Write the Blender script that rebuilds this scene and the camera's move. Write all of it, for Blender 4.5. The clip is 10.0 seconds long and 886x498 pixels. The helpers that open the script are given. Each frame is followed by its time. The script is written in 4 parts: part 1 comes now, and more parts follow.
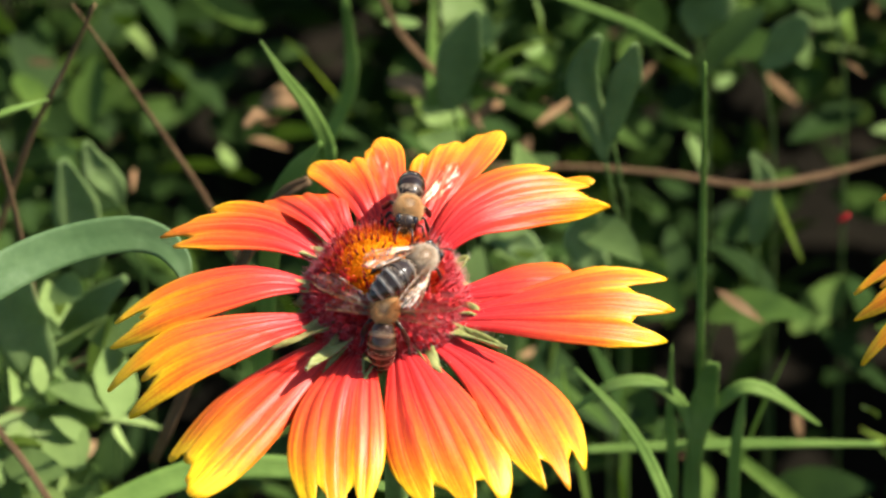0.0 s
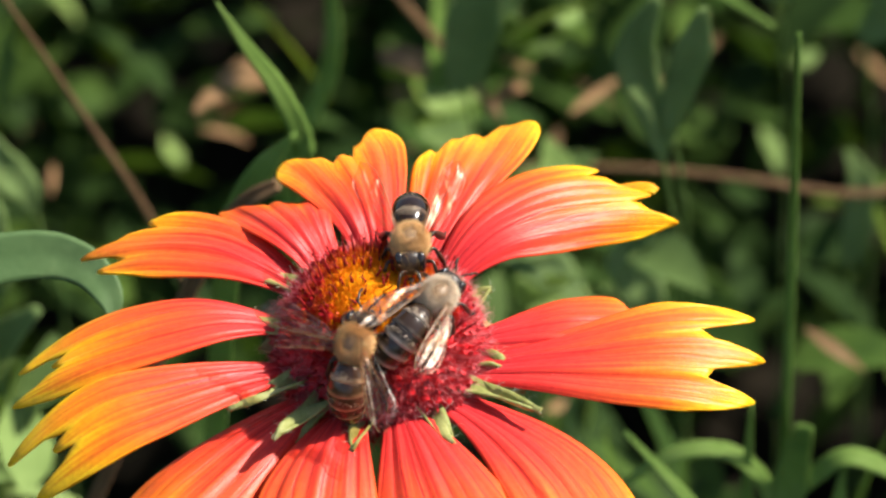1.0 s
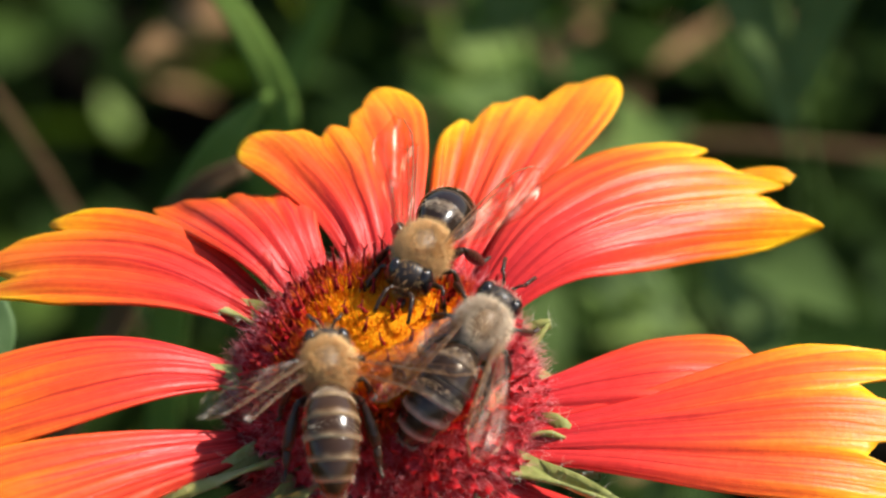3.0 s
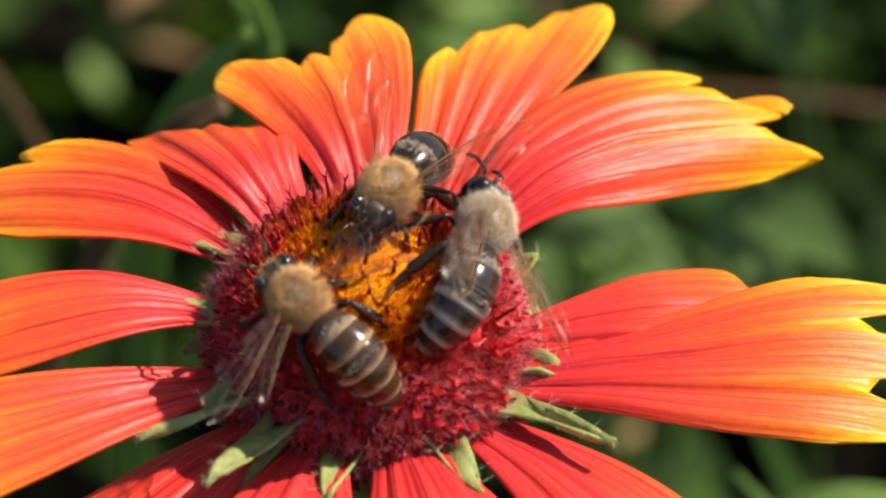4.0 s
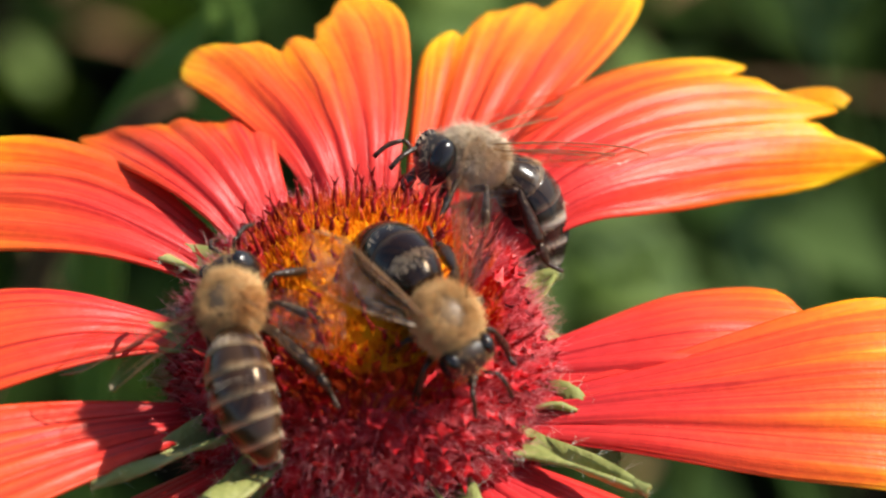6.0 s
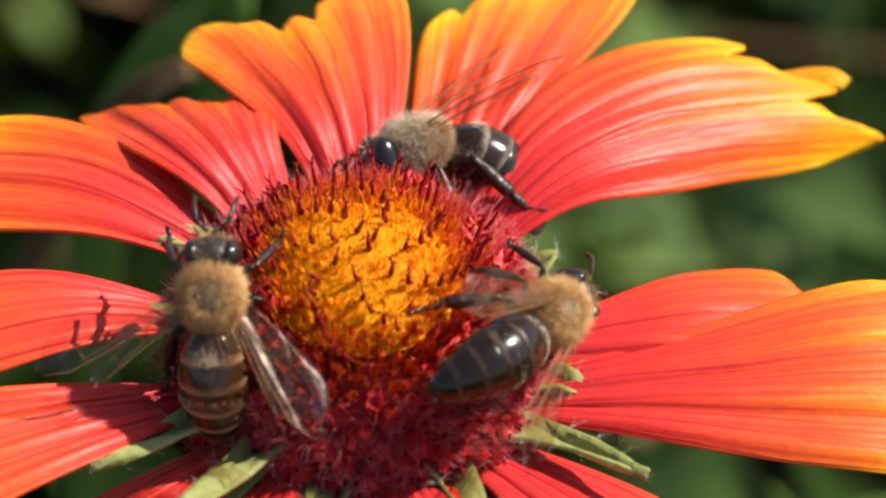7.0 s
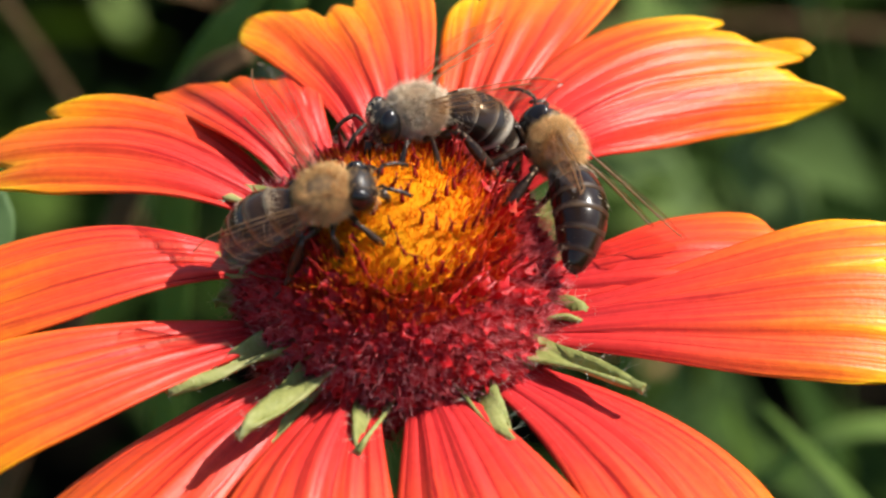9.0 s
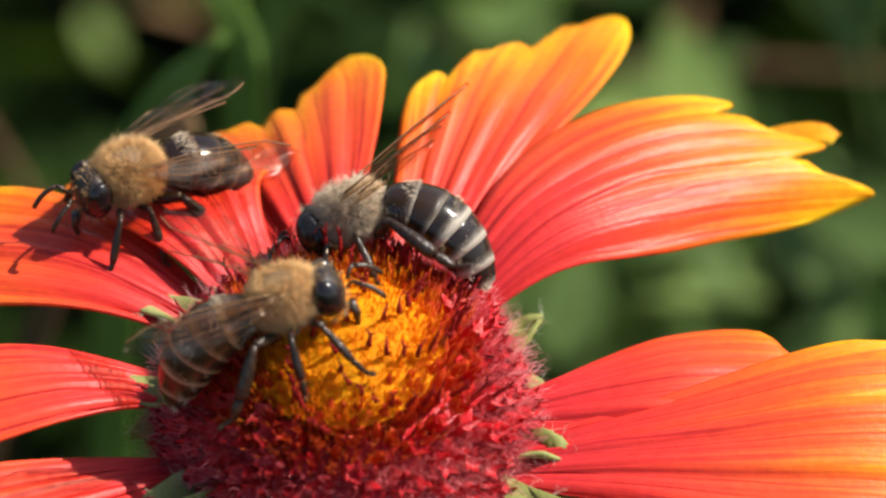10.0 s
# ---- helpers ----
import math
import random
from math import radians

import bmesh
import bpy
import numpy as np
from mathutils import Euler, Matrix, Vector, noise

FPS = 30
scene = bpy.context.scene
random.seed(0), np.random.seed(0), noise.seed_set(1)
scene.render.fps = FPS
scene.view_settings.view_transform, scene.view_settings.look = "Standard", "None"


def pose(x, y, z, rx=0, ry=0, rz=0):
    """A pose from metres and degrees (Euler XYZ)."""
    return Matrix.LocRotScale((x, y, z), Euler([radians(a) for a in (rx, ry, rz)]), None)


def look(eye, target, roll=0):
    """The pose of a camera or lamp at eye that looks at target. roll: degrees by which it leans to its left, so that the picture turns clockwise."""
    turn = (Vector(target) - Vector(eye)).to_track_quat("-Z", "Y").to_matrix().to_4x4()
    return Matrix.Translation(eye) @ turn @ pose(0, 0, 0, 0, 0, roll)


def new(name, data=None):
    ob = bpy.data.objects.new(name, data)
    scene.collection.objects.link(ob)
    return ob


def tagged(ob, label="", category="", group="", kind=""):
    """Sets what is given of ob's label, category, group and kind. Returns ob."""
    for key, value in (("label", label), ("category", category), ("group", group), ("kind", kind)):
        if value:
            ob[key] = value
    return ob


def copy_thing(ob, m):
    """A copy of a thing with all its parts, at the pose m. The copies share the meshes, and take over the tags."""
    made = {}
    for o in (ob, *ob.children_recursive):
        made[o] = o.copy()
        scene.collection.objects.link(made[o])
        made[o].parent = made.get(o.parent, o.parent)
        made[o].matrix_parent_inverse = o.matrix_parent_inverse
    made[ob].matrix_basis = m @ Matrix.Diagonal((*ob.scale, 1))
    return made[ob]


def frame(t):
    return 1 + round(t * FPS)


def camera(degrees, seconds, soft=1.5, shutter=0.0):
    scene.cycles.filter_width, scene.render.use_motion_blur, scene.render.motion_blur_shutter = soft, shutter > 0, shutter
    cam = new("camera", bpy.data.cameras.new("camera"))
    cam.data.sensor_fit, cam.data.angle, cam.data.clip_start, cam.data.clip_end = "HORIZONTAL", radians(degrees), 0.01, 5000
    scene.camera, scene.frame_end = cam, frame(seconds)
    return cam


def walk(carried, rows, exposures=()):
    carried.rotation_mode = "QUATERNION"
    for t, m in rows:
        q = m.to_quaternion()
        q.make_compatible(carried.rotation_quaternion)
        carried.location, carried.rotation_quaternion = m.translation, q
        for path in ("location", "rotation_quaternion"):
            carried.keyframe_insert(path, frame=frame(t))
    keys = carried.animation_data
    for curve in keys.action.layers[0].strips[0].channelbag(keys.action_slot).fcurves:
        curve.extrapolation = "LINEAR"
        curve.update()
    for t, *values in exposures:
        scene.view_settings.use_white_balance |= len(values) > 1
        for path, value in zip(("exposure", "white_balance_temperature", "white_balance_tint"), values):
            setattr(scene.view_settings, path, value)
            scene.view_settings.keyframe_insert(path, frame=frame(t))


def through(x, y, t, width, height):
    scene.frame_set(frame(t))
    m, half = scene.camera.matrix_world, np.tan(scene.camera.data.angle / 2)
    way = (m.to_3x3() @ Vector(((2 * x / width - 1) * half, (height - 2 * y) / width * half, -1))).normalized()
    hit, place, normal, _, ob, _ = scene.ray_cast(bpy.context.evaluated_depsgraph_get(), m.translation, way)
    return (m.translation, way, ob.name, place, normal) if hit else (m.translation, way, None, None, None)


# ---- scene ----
# Everything is laid out in centimetres round the flower's heart, which stands 24 cm above the soil.
CM = 0.01
HEART = 0.24

# ---- camera ----
cam = camera(5, 10.0, soft=2.4)
PATH = [
    (0, (0.00710, -1.06355, 1.12351), (0.00777, -0.29226, 0.48704), -0.13),
    (0.5, (0.00465, -0.91802, 1.00923), (0.00805, -0.14835, 0.37081), 0.13),
    (1, (0.00166, -0.79462, 0.90717), (0.00641, -0.02415, 0.26970), 0.42),
    (1.5, (0.00588, -0.68751, 0.81352), (0.00700, 0.08373, 0.17698), 0.28),
    (2, (0.00541, -0.63612, 0.77245), (0.00508, 0.13386, 0.13438), 0.30),
    (2.2, (0.00370, -0.63007, 0.77812), (0.00482, 0.13590, 0.13525), 0.53),
    (3.3, (0.00226, -0.51897, 0.67900), (0.00433, 0.24978, 0.03945), 0.48),
    (3.5, (0.00087, -0.52374, 0.67781), (0.00394, 0.24842, 0.04239), 0.50),
    (4, (0.00532, -0.52248, 0.67624), (0.00499, 0.24879, 0.03973), 0.33),
    (4.5, (0.00342, -0.52183, 0.67485), (0.00677, 0.25065, 0.03981), 0.48),
    (5, (-0.00177, -0.51987, 0.67814), (0.00697, 0.24831, 0.03797), 0.83),
    (5.5, (-0.00166, -0.45826, 0.62067), (0.00729, 0.31466, -0.01377), 0.85),
    (5.7, (-0.00220, -0.45157, 0.61512), (0.00920, 0.32158, -0.01899), 0.95),
    (6.8, (0.00340, -0.44112, 0.62130), (0.00815, 0.32056, -0.02663), 0.72),
    (7, (0.00011, -0.44462, 0.62130), (0.00817, 0.31858, -0.02481), 0.93),
    (7.5, (0.00340, -0.48519, 0.65154), (0.00501, 0.27865, 0.00613), -0.05),
    (8, (0.01074, -0.56715, 0.71416), (0.00391, 0.20124, 0.07421), -0.12),
    (8.4, (0.00645, -0.57657, 0.72946), (0.00368, 0.18697, 0.08371), -0.72),
    (8.5, (0.00617, -0.57579, 0.73292), (0.00460, 0.18560, 0.08463), -0.01),
    (9, (0.00435, -0.52266, 0.68347), (0.00272, 0.24029, 0.03702), -0.76),
    (9.2, (0.00266, -0.49167, 0.65225), (0.00246, 0.27489, 0.01008), -0.71),
    (9.4, (0.00706, -0.45962, 0.63799), (0.00161, 0.30168, -0.01038), -0.62),
    (9.5, (0.01213, -0.44106, 0.63138), (0.00215, 0.31481, -0.02327), -1.79),
    (9.8, (0.01102, -0.43550, 0.62440), (-0.00215, 0.32467, -0.02519), -1.08),
    (10, (0.01731, -0.43587, 0.62799), (-0.00219, 0.31955, -0.02695), -1.38),
]
walk(cam, [(t, look(eye, aim, roll)) for t, eye, aim, roll in PATH], [(0, 1.28), (1.2, 1.10), (2.0, 0.84), (10, 0.81)])

# ---- light ----
SUN = Vector((1.0, 0.22, 1.2)).normalized()
world = bpy.data.worlds.new("sky")
scene.world = world
world.use_nodes = True
wn = world.node_tree
sky = wn.nodes.new("ShaderNodeTexSky")
sky.sky_type = "NISHITA"
sky.sun_disc = False
sky.sun_elevation = math.asin(SUN.z)
sky.sun_rotation = math.atan2(SUN.x, SUN.y)
wn.links.new(sky.outputs[0], wn.nodes["Background"].inputs[0])
wn.nodes["Background"].inputs[1].default_value = 0.095
sun = bpy.data.lights.new("sun", "SUN")
sun.energy = 5.0
sun.angle = radians(0.53)
sun.color = (1.0, 0.95, 0.86)
sun_ob = new("sun", sun)
sun_ob.matrix_world = look(SUN * 5, (0, 0, 0))


# ---- materials ----
def nodes_of(name):
    m = bpy.data.materials.new(name)
    m.use_nodes = True
    nt = m.node_tree
    return m, nt, nt.nodes["Principled BSDF"], nt.nodes["Material Output"]


def put(nt, kind, **values):
    n = nt.nodes.new(kind)
    for k, v in values.items():
        if k in n.inputs:
            n.inputs[k].default_value = v
    return n


def ramp(nt, source, stops, smooth=False):
    r = nt.nodes.new("ShaderNodeValToRGB")
    e = r.color_ramp.elements
    while len(e) < len(stops):
        e.new(0.5)
    for el, (p, c) in zip(e, stops):
        el.position, el.color = p, (*c, 1) if len(c) == 3 else c
    if smooth:
        r.color_ramp.interpolation = "EASE"
    nt.links.new(source, r.inputs[0])
    return r.outputs[0]


def math_node(nt, op, a, b=None, clamp=False):
    n = nt.nodes.new("ShaderNodeMath")
    n.operation, n.use_clamp = op, clamp
    for i, v in enumerate((a, b)):
        if v is None:
            continue
        if isinstance(v, (int, float)):
            n.inputs[i].default_value = v
        else:
            nt.links.new(v, n.inputs[i])
    return n.outputs[0]


def mixed(nt, kind, fac, a, b):
    n = nt.nodes.new("ShaderNodeMix")
    n.data_type, n.blend_type = "RGBA", kind
    for sock, v in ((n.inputs[0], fac), (n.inputs[6], a), (n.inputs[7], b)):
        if isinstance(v, (int, float)):
            sock.default_value = v
        elif isinstance(v, tuple):
            sock.default_value = (*v, 1)
        else:
            nt.links.new(v, sock)
    return n.outputs[2]


def noise_tex(nt, vector, scale, detail=3.0, rough=0.55):
    n = put(nt, "ShaderNodeTexNoise", Scale=scale, Detail=detail, Roughness=rough)
    if vector is not None:
        nt.links.new(vector, n.inputs["Vector"])
    return n.outputs[0]


def bumped(nt, bsdf, height, strength, distance):
    b = put(nt, "ShaderNodeBump", Strength=strength, Distance=distance)
    nt.links.new(height, b.inputs["Height"])
    nt.links.new(b.outputs[0], bsdf.inputs["Normal"])


def glow_through(nt, bsdf, out, colour, share):
    """Thin living tissue: part of the light passes through."""
    tr = nt.nodes.new("ShaderNodeBsdfTranslucent")
    if isinstance(colour, tuple):
        tr.inputs[0].default_value = (*colour, 1)
    else:
        nt.links.new(colour, tr.inputs[0])
    mx = nt.nodes.new("ShaderNodeMixShader")
    mx.inputs[0].default_value = share
    nt.links.new(bsdf.outputs[0], mx.inputs[1])
    nt.links.new(tr.outputs[0], mx.inputs[2])
    nt.links.new(mx.outputs[0], out.inputs[0])


def petal_material():
    m, nt, b, out = nodes_of("petal")
    tc = nt.nodes.new("ShaderNodeTexCoord")
    sep = nt.nodes.new("ShaderNodeSeparateXYZ")
    nt.links.new(tc.outputs["UV"], sep.inputs[0])
    u, v = sep.outputs[0], sep.outputs[1]
    info = nt.nodes.new("ShaderNodeObjectInfo")
    # long streaks that run with the veins
    sc = nt.nodes.new("ShaderNodeMapping")
    sc.inputs["Scale"].default_value = (26.0, 2.2, 1.0)
    nt.links.new(tc.outputs["UV"], sc.inputs[0])
    streak = noise_tex(nt, sc.outputs[0], 1.0, 4.0)
    blotch = noise_tex(nt, tc.outputs["Object"], 170.0, 3.0)
    edge = math_node(nt, "ABSOLUTE", math_node(nt, "SUBTRACT", u, 0.5))
    along = math_node(nt, "ADD", v, math_node(nt, "MULTIPLY", math_node(nt, "SUBTRACT", streak, 0.5), 0.30))
    along = math_node(nt, "ADD", along, math_node(nt, "MULTIPLY", math_node(nt, "SUBTRACT", blotch, 0.5), 0.12))
    along = math_node(nt, "ADD", along, math_node(nt, "SUBTRACT", math_node(nt, "MULTIPLY", math_node(nt, "MULTIPLY", edge, edge), 0.40), 0.03))
    along = math_node(nt, "ADD", along, math_node(nt, "MULTIPLY", math_node(nt, "SUBTRACT", info.outputs["Random"], 0.5), 0.06))
    col = ramp(nt, along, [(0.0, (0.66, 0.036, 0.052)), (0.34, (0.82, 0.050, 0.034)), (0.60, (0.88, 0.108, 0.024)), (0.79, (0.91, 0.200, 0.014)), (0.90, (0.94, 0.38, 0.008)), (0.97, (0.95, 0.60, 0.012))])
    # dark veins, drawn along the petal
    w = math_node(nt, "MULTIPLY", u, 9.0)
    slow = nt.nodes.new("ShaderNodeMapping")
    slow.inputs["Scale"].default_value = (5.0, 1.1, 1.0)
    nt.links.new(tc.outputs["UV"], slow.inputs[0])
    w = math_node(nt, "ADD", w, math_node(nt, "MULTIPLY", math_node(nt, "SUBTRACT", noise_tex(nt, slow.outputs[0], 1.0, 3.0), 0.5), 1.9))
    w = math_node(nt, "ADD", w, math_node(nt, "MULTIPLY", info.outputs["Random"], 3.7))
    w = math_node(nt, "ABSOLUTE", math_node(nt, "SUBTRACT", math_node(nt, "FRACT", w), 0.5))
    line = ramp(nt, w, [(0.0, (1, 1, 1)), (0.05, (0.8, 0.8, 0.8)), (0.12, (0, 0, 0))])
    fade = ramp(nt, v, [(0.02, (0.6, 0.6, 0.6)), (0.42, (1.0, 1.0, 1.0)), (0.76, (0.4, 0.4, 0.4)), (0.92, (0.0, 0.0, 0.0))])
    vein = math_node(nt, "MULTIPLY", math_node(nt, "MULTIPLY", line, fade), ramp(nt, noise_tex(nt, sc.outputs[0], 0.5, 2.0), [(0.34, (0.22, 0.22, 0.22)), (0.58, (1, 1, 1))]), True)
    col = mixed(nt, "MIX", math_node(nt, "MULTIPLY", vein, 0.92, True), col, (0.40, 0.010, 0.016))
    col = mixed(nt, "MULTIPLY", 0.7, col, ramp(nt, streak, [(0.28, (0.72, 0.52, 0.52)), (0.62, (1, 1, 1))]))
    speck = noise_tex(nt, tc.outputs["Object"], 1500.0, 3.0, 0.7)
    col = mixed(nt, "MULTIPLY", 0.6, col, ramp(nt, speck, [(0.3, (0.78, 0.66, 0.66)), (0.6, (1, 1, 1))]))
    nt.links.new(col, b.inputs["Base Color"])
    b.inputs["Roughness"].default_value = 0.40
    b.inputs["Specular IOR Level"].default_value = 0.26
    fine = noise_tex(nt, tc.outputs["Object"], 2600.0, 2.0)
    h = math_node(nt, "ADD", math_node(nt, "MULTIPLY", streak, 1.0), math_node(nt, "MULTIPLY", fine, 0.25))
    h = math_node(nt, "SUBTRACT", h, math_node(nt, "MULTIPLY", line, 0.3))
    bumped(nt, b, h, 0.5, 0.0002)
    glow_through(nt, b, out, mixed(nt, "MULTIPLY", 1.0, col, (1.0, 0.72, 0.6)), 0.24)
    return m


def tissue(name, stops, scale, rough=0.5, through=0.0, bump=0.4, dist=0.0004, spec=0.4, random_tint=None):
    """Plant or shell stuff whose colour wanders between the stops with a noise at two scales."""
    m, nt, b, out = nodes_of(name)
    tc = nt.nodes.new("ShaderNodeTexCoord")
    a = noise_tex(nt, tc.outputs["Object"], scale, 4.0)
    f = noise_tex(nt, tc.outputs["Object"], scale * 7, 2.0)
    k = math_node(nt, "ADD", math_node(nt, "MULTIPLY", a, 0.75), math_node(nt, "MULTIPLY", f, 0.25))
    col = ramp(nt, k, stops)
    if random_tint:
        g = nt.nodes.new("ShaderNodeNewGeometry")
        col = mixed(nt, "MULTIPLY", 1.0, col, ramp(nt, g.outputs["Random Per Island"], random_tint))
    nt.links.new(col, b.inputs["Base Color"])
    b.inputs["Roughness"].default_value = rough
    b.inputs["Specular IOR Level"].default_value = spec
    bumped(nt, b, f, bump, dist)
    if through:
        glow_through(nt, b, out, mixed(nt, "MULTIPLY", 1.0, col, (1.0, 1.0, 0.5)), through)
    return m


def leaf_material(name, stops, tint, veins=7.0, through=0.3, rough=0.65, rib_share=0.12):
    """A leaf blade: paler midrib and ribs along its length, worn spots, a tint of its own for every blade."""
    m, nt, b, out = nodes_of(name)
    tc = nt.nodes.new("ShaderNodeTexCoord")
    sep = nt.nodes.new("ShaderNodeSeparateXYZ")
    nt.links.new(tc.outputs["UV"], sep.inputs[0])
    a = noise_tex(nt, tc.outputs["Object"], 90.0, 4.0)
    f = noise_tex(nt, tc.outputs["Object"], 700.0, 2.0)
    col = ramp(nt, math_node(nt, "ADD", math_node(nt, "MULTIPLY", a, 0.8), math_node(nt, "MULTIPLY", f, 0.2)), stops)
    g = nt.nodes.new("ShaderNodeNewGeometry")
    col = mixed(nt, "MULTIPLY", 1.0, col, ramp(nt, g.outputs["Random Per Island"], tint))
    w = math_node(nt, "ABSOLUTE", math_node(nt, "SUBTRACT", math_node(nt, "FRACT", math_node(nt, "MULTIPLY", sep.outputs[0], veins)), 0.5))
    rib = ramp(nt, w, [(0.0, (1, 1, 1)), (0.16, (0, 0, 0))])
    col = mixed(nt, "MIX", math_node(nt, "MULTIPLY", rib, rib_share), col, (0.22, 0.30, 0.10))
    nt.links.new(col, b.inputs["Base Color"])
    b.inputs["Roughness"].default_value = rough
    b.inputs["Specular IOR Level"].default_value = 0.08
    bumped(nt, b, math_node(nt, "ADD", math_node(nt, "MULTIPLY", rib, 0.4), f), 0.3, 0.0003)
    glow_through(nt, b, out, mixed(nt, "MULTIPLY", 1.0, col, (1.0, 1.0, 0.45)), through)
    return m


PETAL = petal_material()
YELLOW = tissue("floret_yellow", [(0.3, (0.84, 0.23, 0.003)), (0.5, (0.90, 0.34, 0.004)), (0.7, (0.93, 0.46, 0.006))], 260, 0.7, 0.38, bump=0.6, spec=0.10)
CHAFF = tissue("chaff_gold", [(0.3, (0.82, 0.20, 0.003)), (0.5, (0.88, 0.31, 0.004)), (0.7, (0.92, 0.45, 0.008))], 260, 0.65, 0.4, spec=0.12, random_tint=[(0.0, (0.85, 0.45, 0.6)), (0.35, (1, 0.9, 1)), (1.0, (1.02, 1.12, 1.2))])
ORANGE = tissue("floret_orange", [(0.3, (0.52, 0.025, 0.012)), (0.6, (0.70, 0.075, 0.010)), (0.8, (0.80, 0.16, 0.010))], 300, 0.5, 0.3)
EMBER = tissue("chaff_ember", [(0.3, (0.60, 0.03, 0.012)), (0.5, (0.74, 0.085, 0.010)), (0.7, (0.84, 0.20, 0.010))], 260, 0.5, 0.35, spec=0.3, random_tint=[(0.0, (0.75, 0.5, 0.8)), (0.5, (1, 1, 1)), (1.0, (1.08, 1.7, 1.0))])
CRIMSON = tissue("floret_crimson", [(0.3, (0.46, 0.009, 0.014)), (0.55, (0.68, 0.018, 0.025)), (0.8, (0.80, 0.050, 0.055))], 300, 0.42, 0.3, spec=0.4)
STYLE = tissue("style_maroon", [(0.3, (0.14, 0.007, 0.006)), (0.7, (0.32, 0.014, 0.014))], 400, 0.6, spec=0.12)
ROSE_HAIR = tissue("rose_hair", [(0.3, (0.58, 0.025, 0.040)), (0.7, (0.80, 0.14, 0.15))], 300, 0.4, 0.2, random_tint=[(0.0, (0.7, 0.5, 0.55)), (0.6, (1, 1, 1)), (1.0, (1.3, 2.2, 2.2))])
PINK_HAIR = tissue("pink_hair", [(0.3, (0.80, 0.20, 0.24)), (0.7, (0.92, 0.48, 0.50))], 300, 0.35, 0.3)
BRACT = tissue("bract_green", [(0.3, (0.18, 0.20, 0.05)), (0.5, (0.31, 0.32, 0.10)), (0.7, (0.44, 0.43, 0.19))], 260, 0.6, 0.3, spec=0.25)
PALE_HAIR = tissue("pale_hair", [(0.3, (0.5, 0.52, 0.4)), (0.7, (0.75, 0.75, 0.62))], 200, 0.35, 0.3)
STALK = tissue("stalk_green", [(0.3, (0.05, 0.10, 0.02)), (0.7, (0.14, 0.20, 0.05))], 120, 0.5)
# Tints from shaded-dark to sunlit-bright: light contrast put into the blades' colour.
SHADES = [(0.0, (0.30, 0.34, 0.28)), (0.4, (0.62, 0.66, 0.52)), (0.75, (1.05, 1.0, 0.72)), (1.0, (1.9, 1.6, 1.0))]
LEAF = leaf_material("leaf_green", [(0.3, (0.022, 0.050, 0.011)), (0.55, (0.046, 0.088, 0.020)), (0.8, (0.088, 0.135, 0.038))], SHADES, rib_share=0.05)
BLADE = leaf_material("blade_green", [(0.3, (0.09, 0.16, 0.03)), (0.55, (0.15, 0.24, 0.05)), (0.8, (0.22, 0.31, 0.09))], SHADES, 5.0)
WIDE = leaf_material("blade_bluish", [(0.3, (0.045, 0.090, 0.030)), (0.55, (0.085, 0.145, 0.055)), (0.8, (0.15, 0.22, 0.10))], [(0, (1, 1, 1)), (1, (1, 1, 1))], 22.0, 0.2, 0.4)
DRY = leaf_material("dry_straw", [(0.3, (0.10, 0.055, 0.025)), (0.55, (0.22, 0.13, 0.065)), (0.8, (0.38, 0.26, 0.15))], [(0.0, (0.5, 0.5, 0.5)), (1.0, (1.3, 1.25, 1.2))], 5.0, 0.1, 0.7)
HUSK = leaf_material("dry_stalk", [(0.3, (0.07, 0.038, 0.02)), (0.55, (0.16, 0.095, 0.05)), (0.8, (0.27, 0.17, 0.10))], [(0.0, (0.7, 0.7, 0.7)), (1.0, (1.2, 1.15, 1.1))], 3.0, 0.1, 0.75)
# Soil is near black: the deep shade between leaves is put into it.
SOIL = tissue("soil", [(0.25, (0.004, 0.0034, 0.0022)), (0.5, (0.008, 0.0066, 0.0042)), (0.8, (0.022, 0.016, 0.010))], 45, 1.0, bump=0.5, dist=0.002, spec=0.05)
CHITIN = tissue("chitin_black", [(0.3, (0.008, 0.006, 0.005)), (0.7, (0.030, 0.020, 0.014))], 260, 0.45, spec=0.4, bump=0.25, dist=0.0001)
LEG = tissue("leg_brown", [(0.3, (0.010, 0.006, 0.004)), (0.7, (0.050, 0.025, 0.012))], 300, 0.35, spec=0.4)
EYE = tissue("eye_black", [(0.3, (0.006, 0.005, 0.005)), (0.7, (0.015, 0.011, 0.010))], 500, 0.22, spec=0.45, bump=0.1, dist=0.00005)
TAN_FUR = tissue("fur_tan", [(0.3, (0.60, 0.34, 0.12)), (0.6, (0.80, 0.52, 0.24)), (0.8, (0.92, 0.70, 0.42))], 200, 0.6, 0.25, random_tint=[(0, (0.75, 0.75, 0.75)), (1, (1.2, 1.16, 1.12))])
HIDE = tissue("bee_hide", [(0.3, (0.11, 0.062, 0.028)), (0.7, (0.25, 0.15, 0.07))], 300, 0.5, spec=0.4, bump=0.3, dist=0.0001)
GREY_FUR = tissue("fur_grey", [(0.3, (0.58, 0.45, 0.32)), (0.6, (0.76, 0.63, 0.48)), (0.8, (0.88, 0.78, 0.64))], 200, 0.6, 0.25, random_tint=[(0, (0.75, 0.75, 0.75)), (1, (1.2, 1.16, 1.12))])


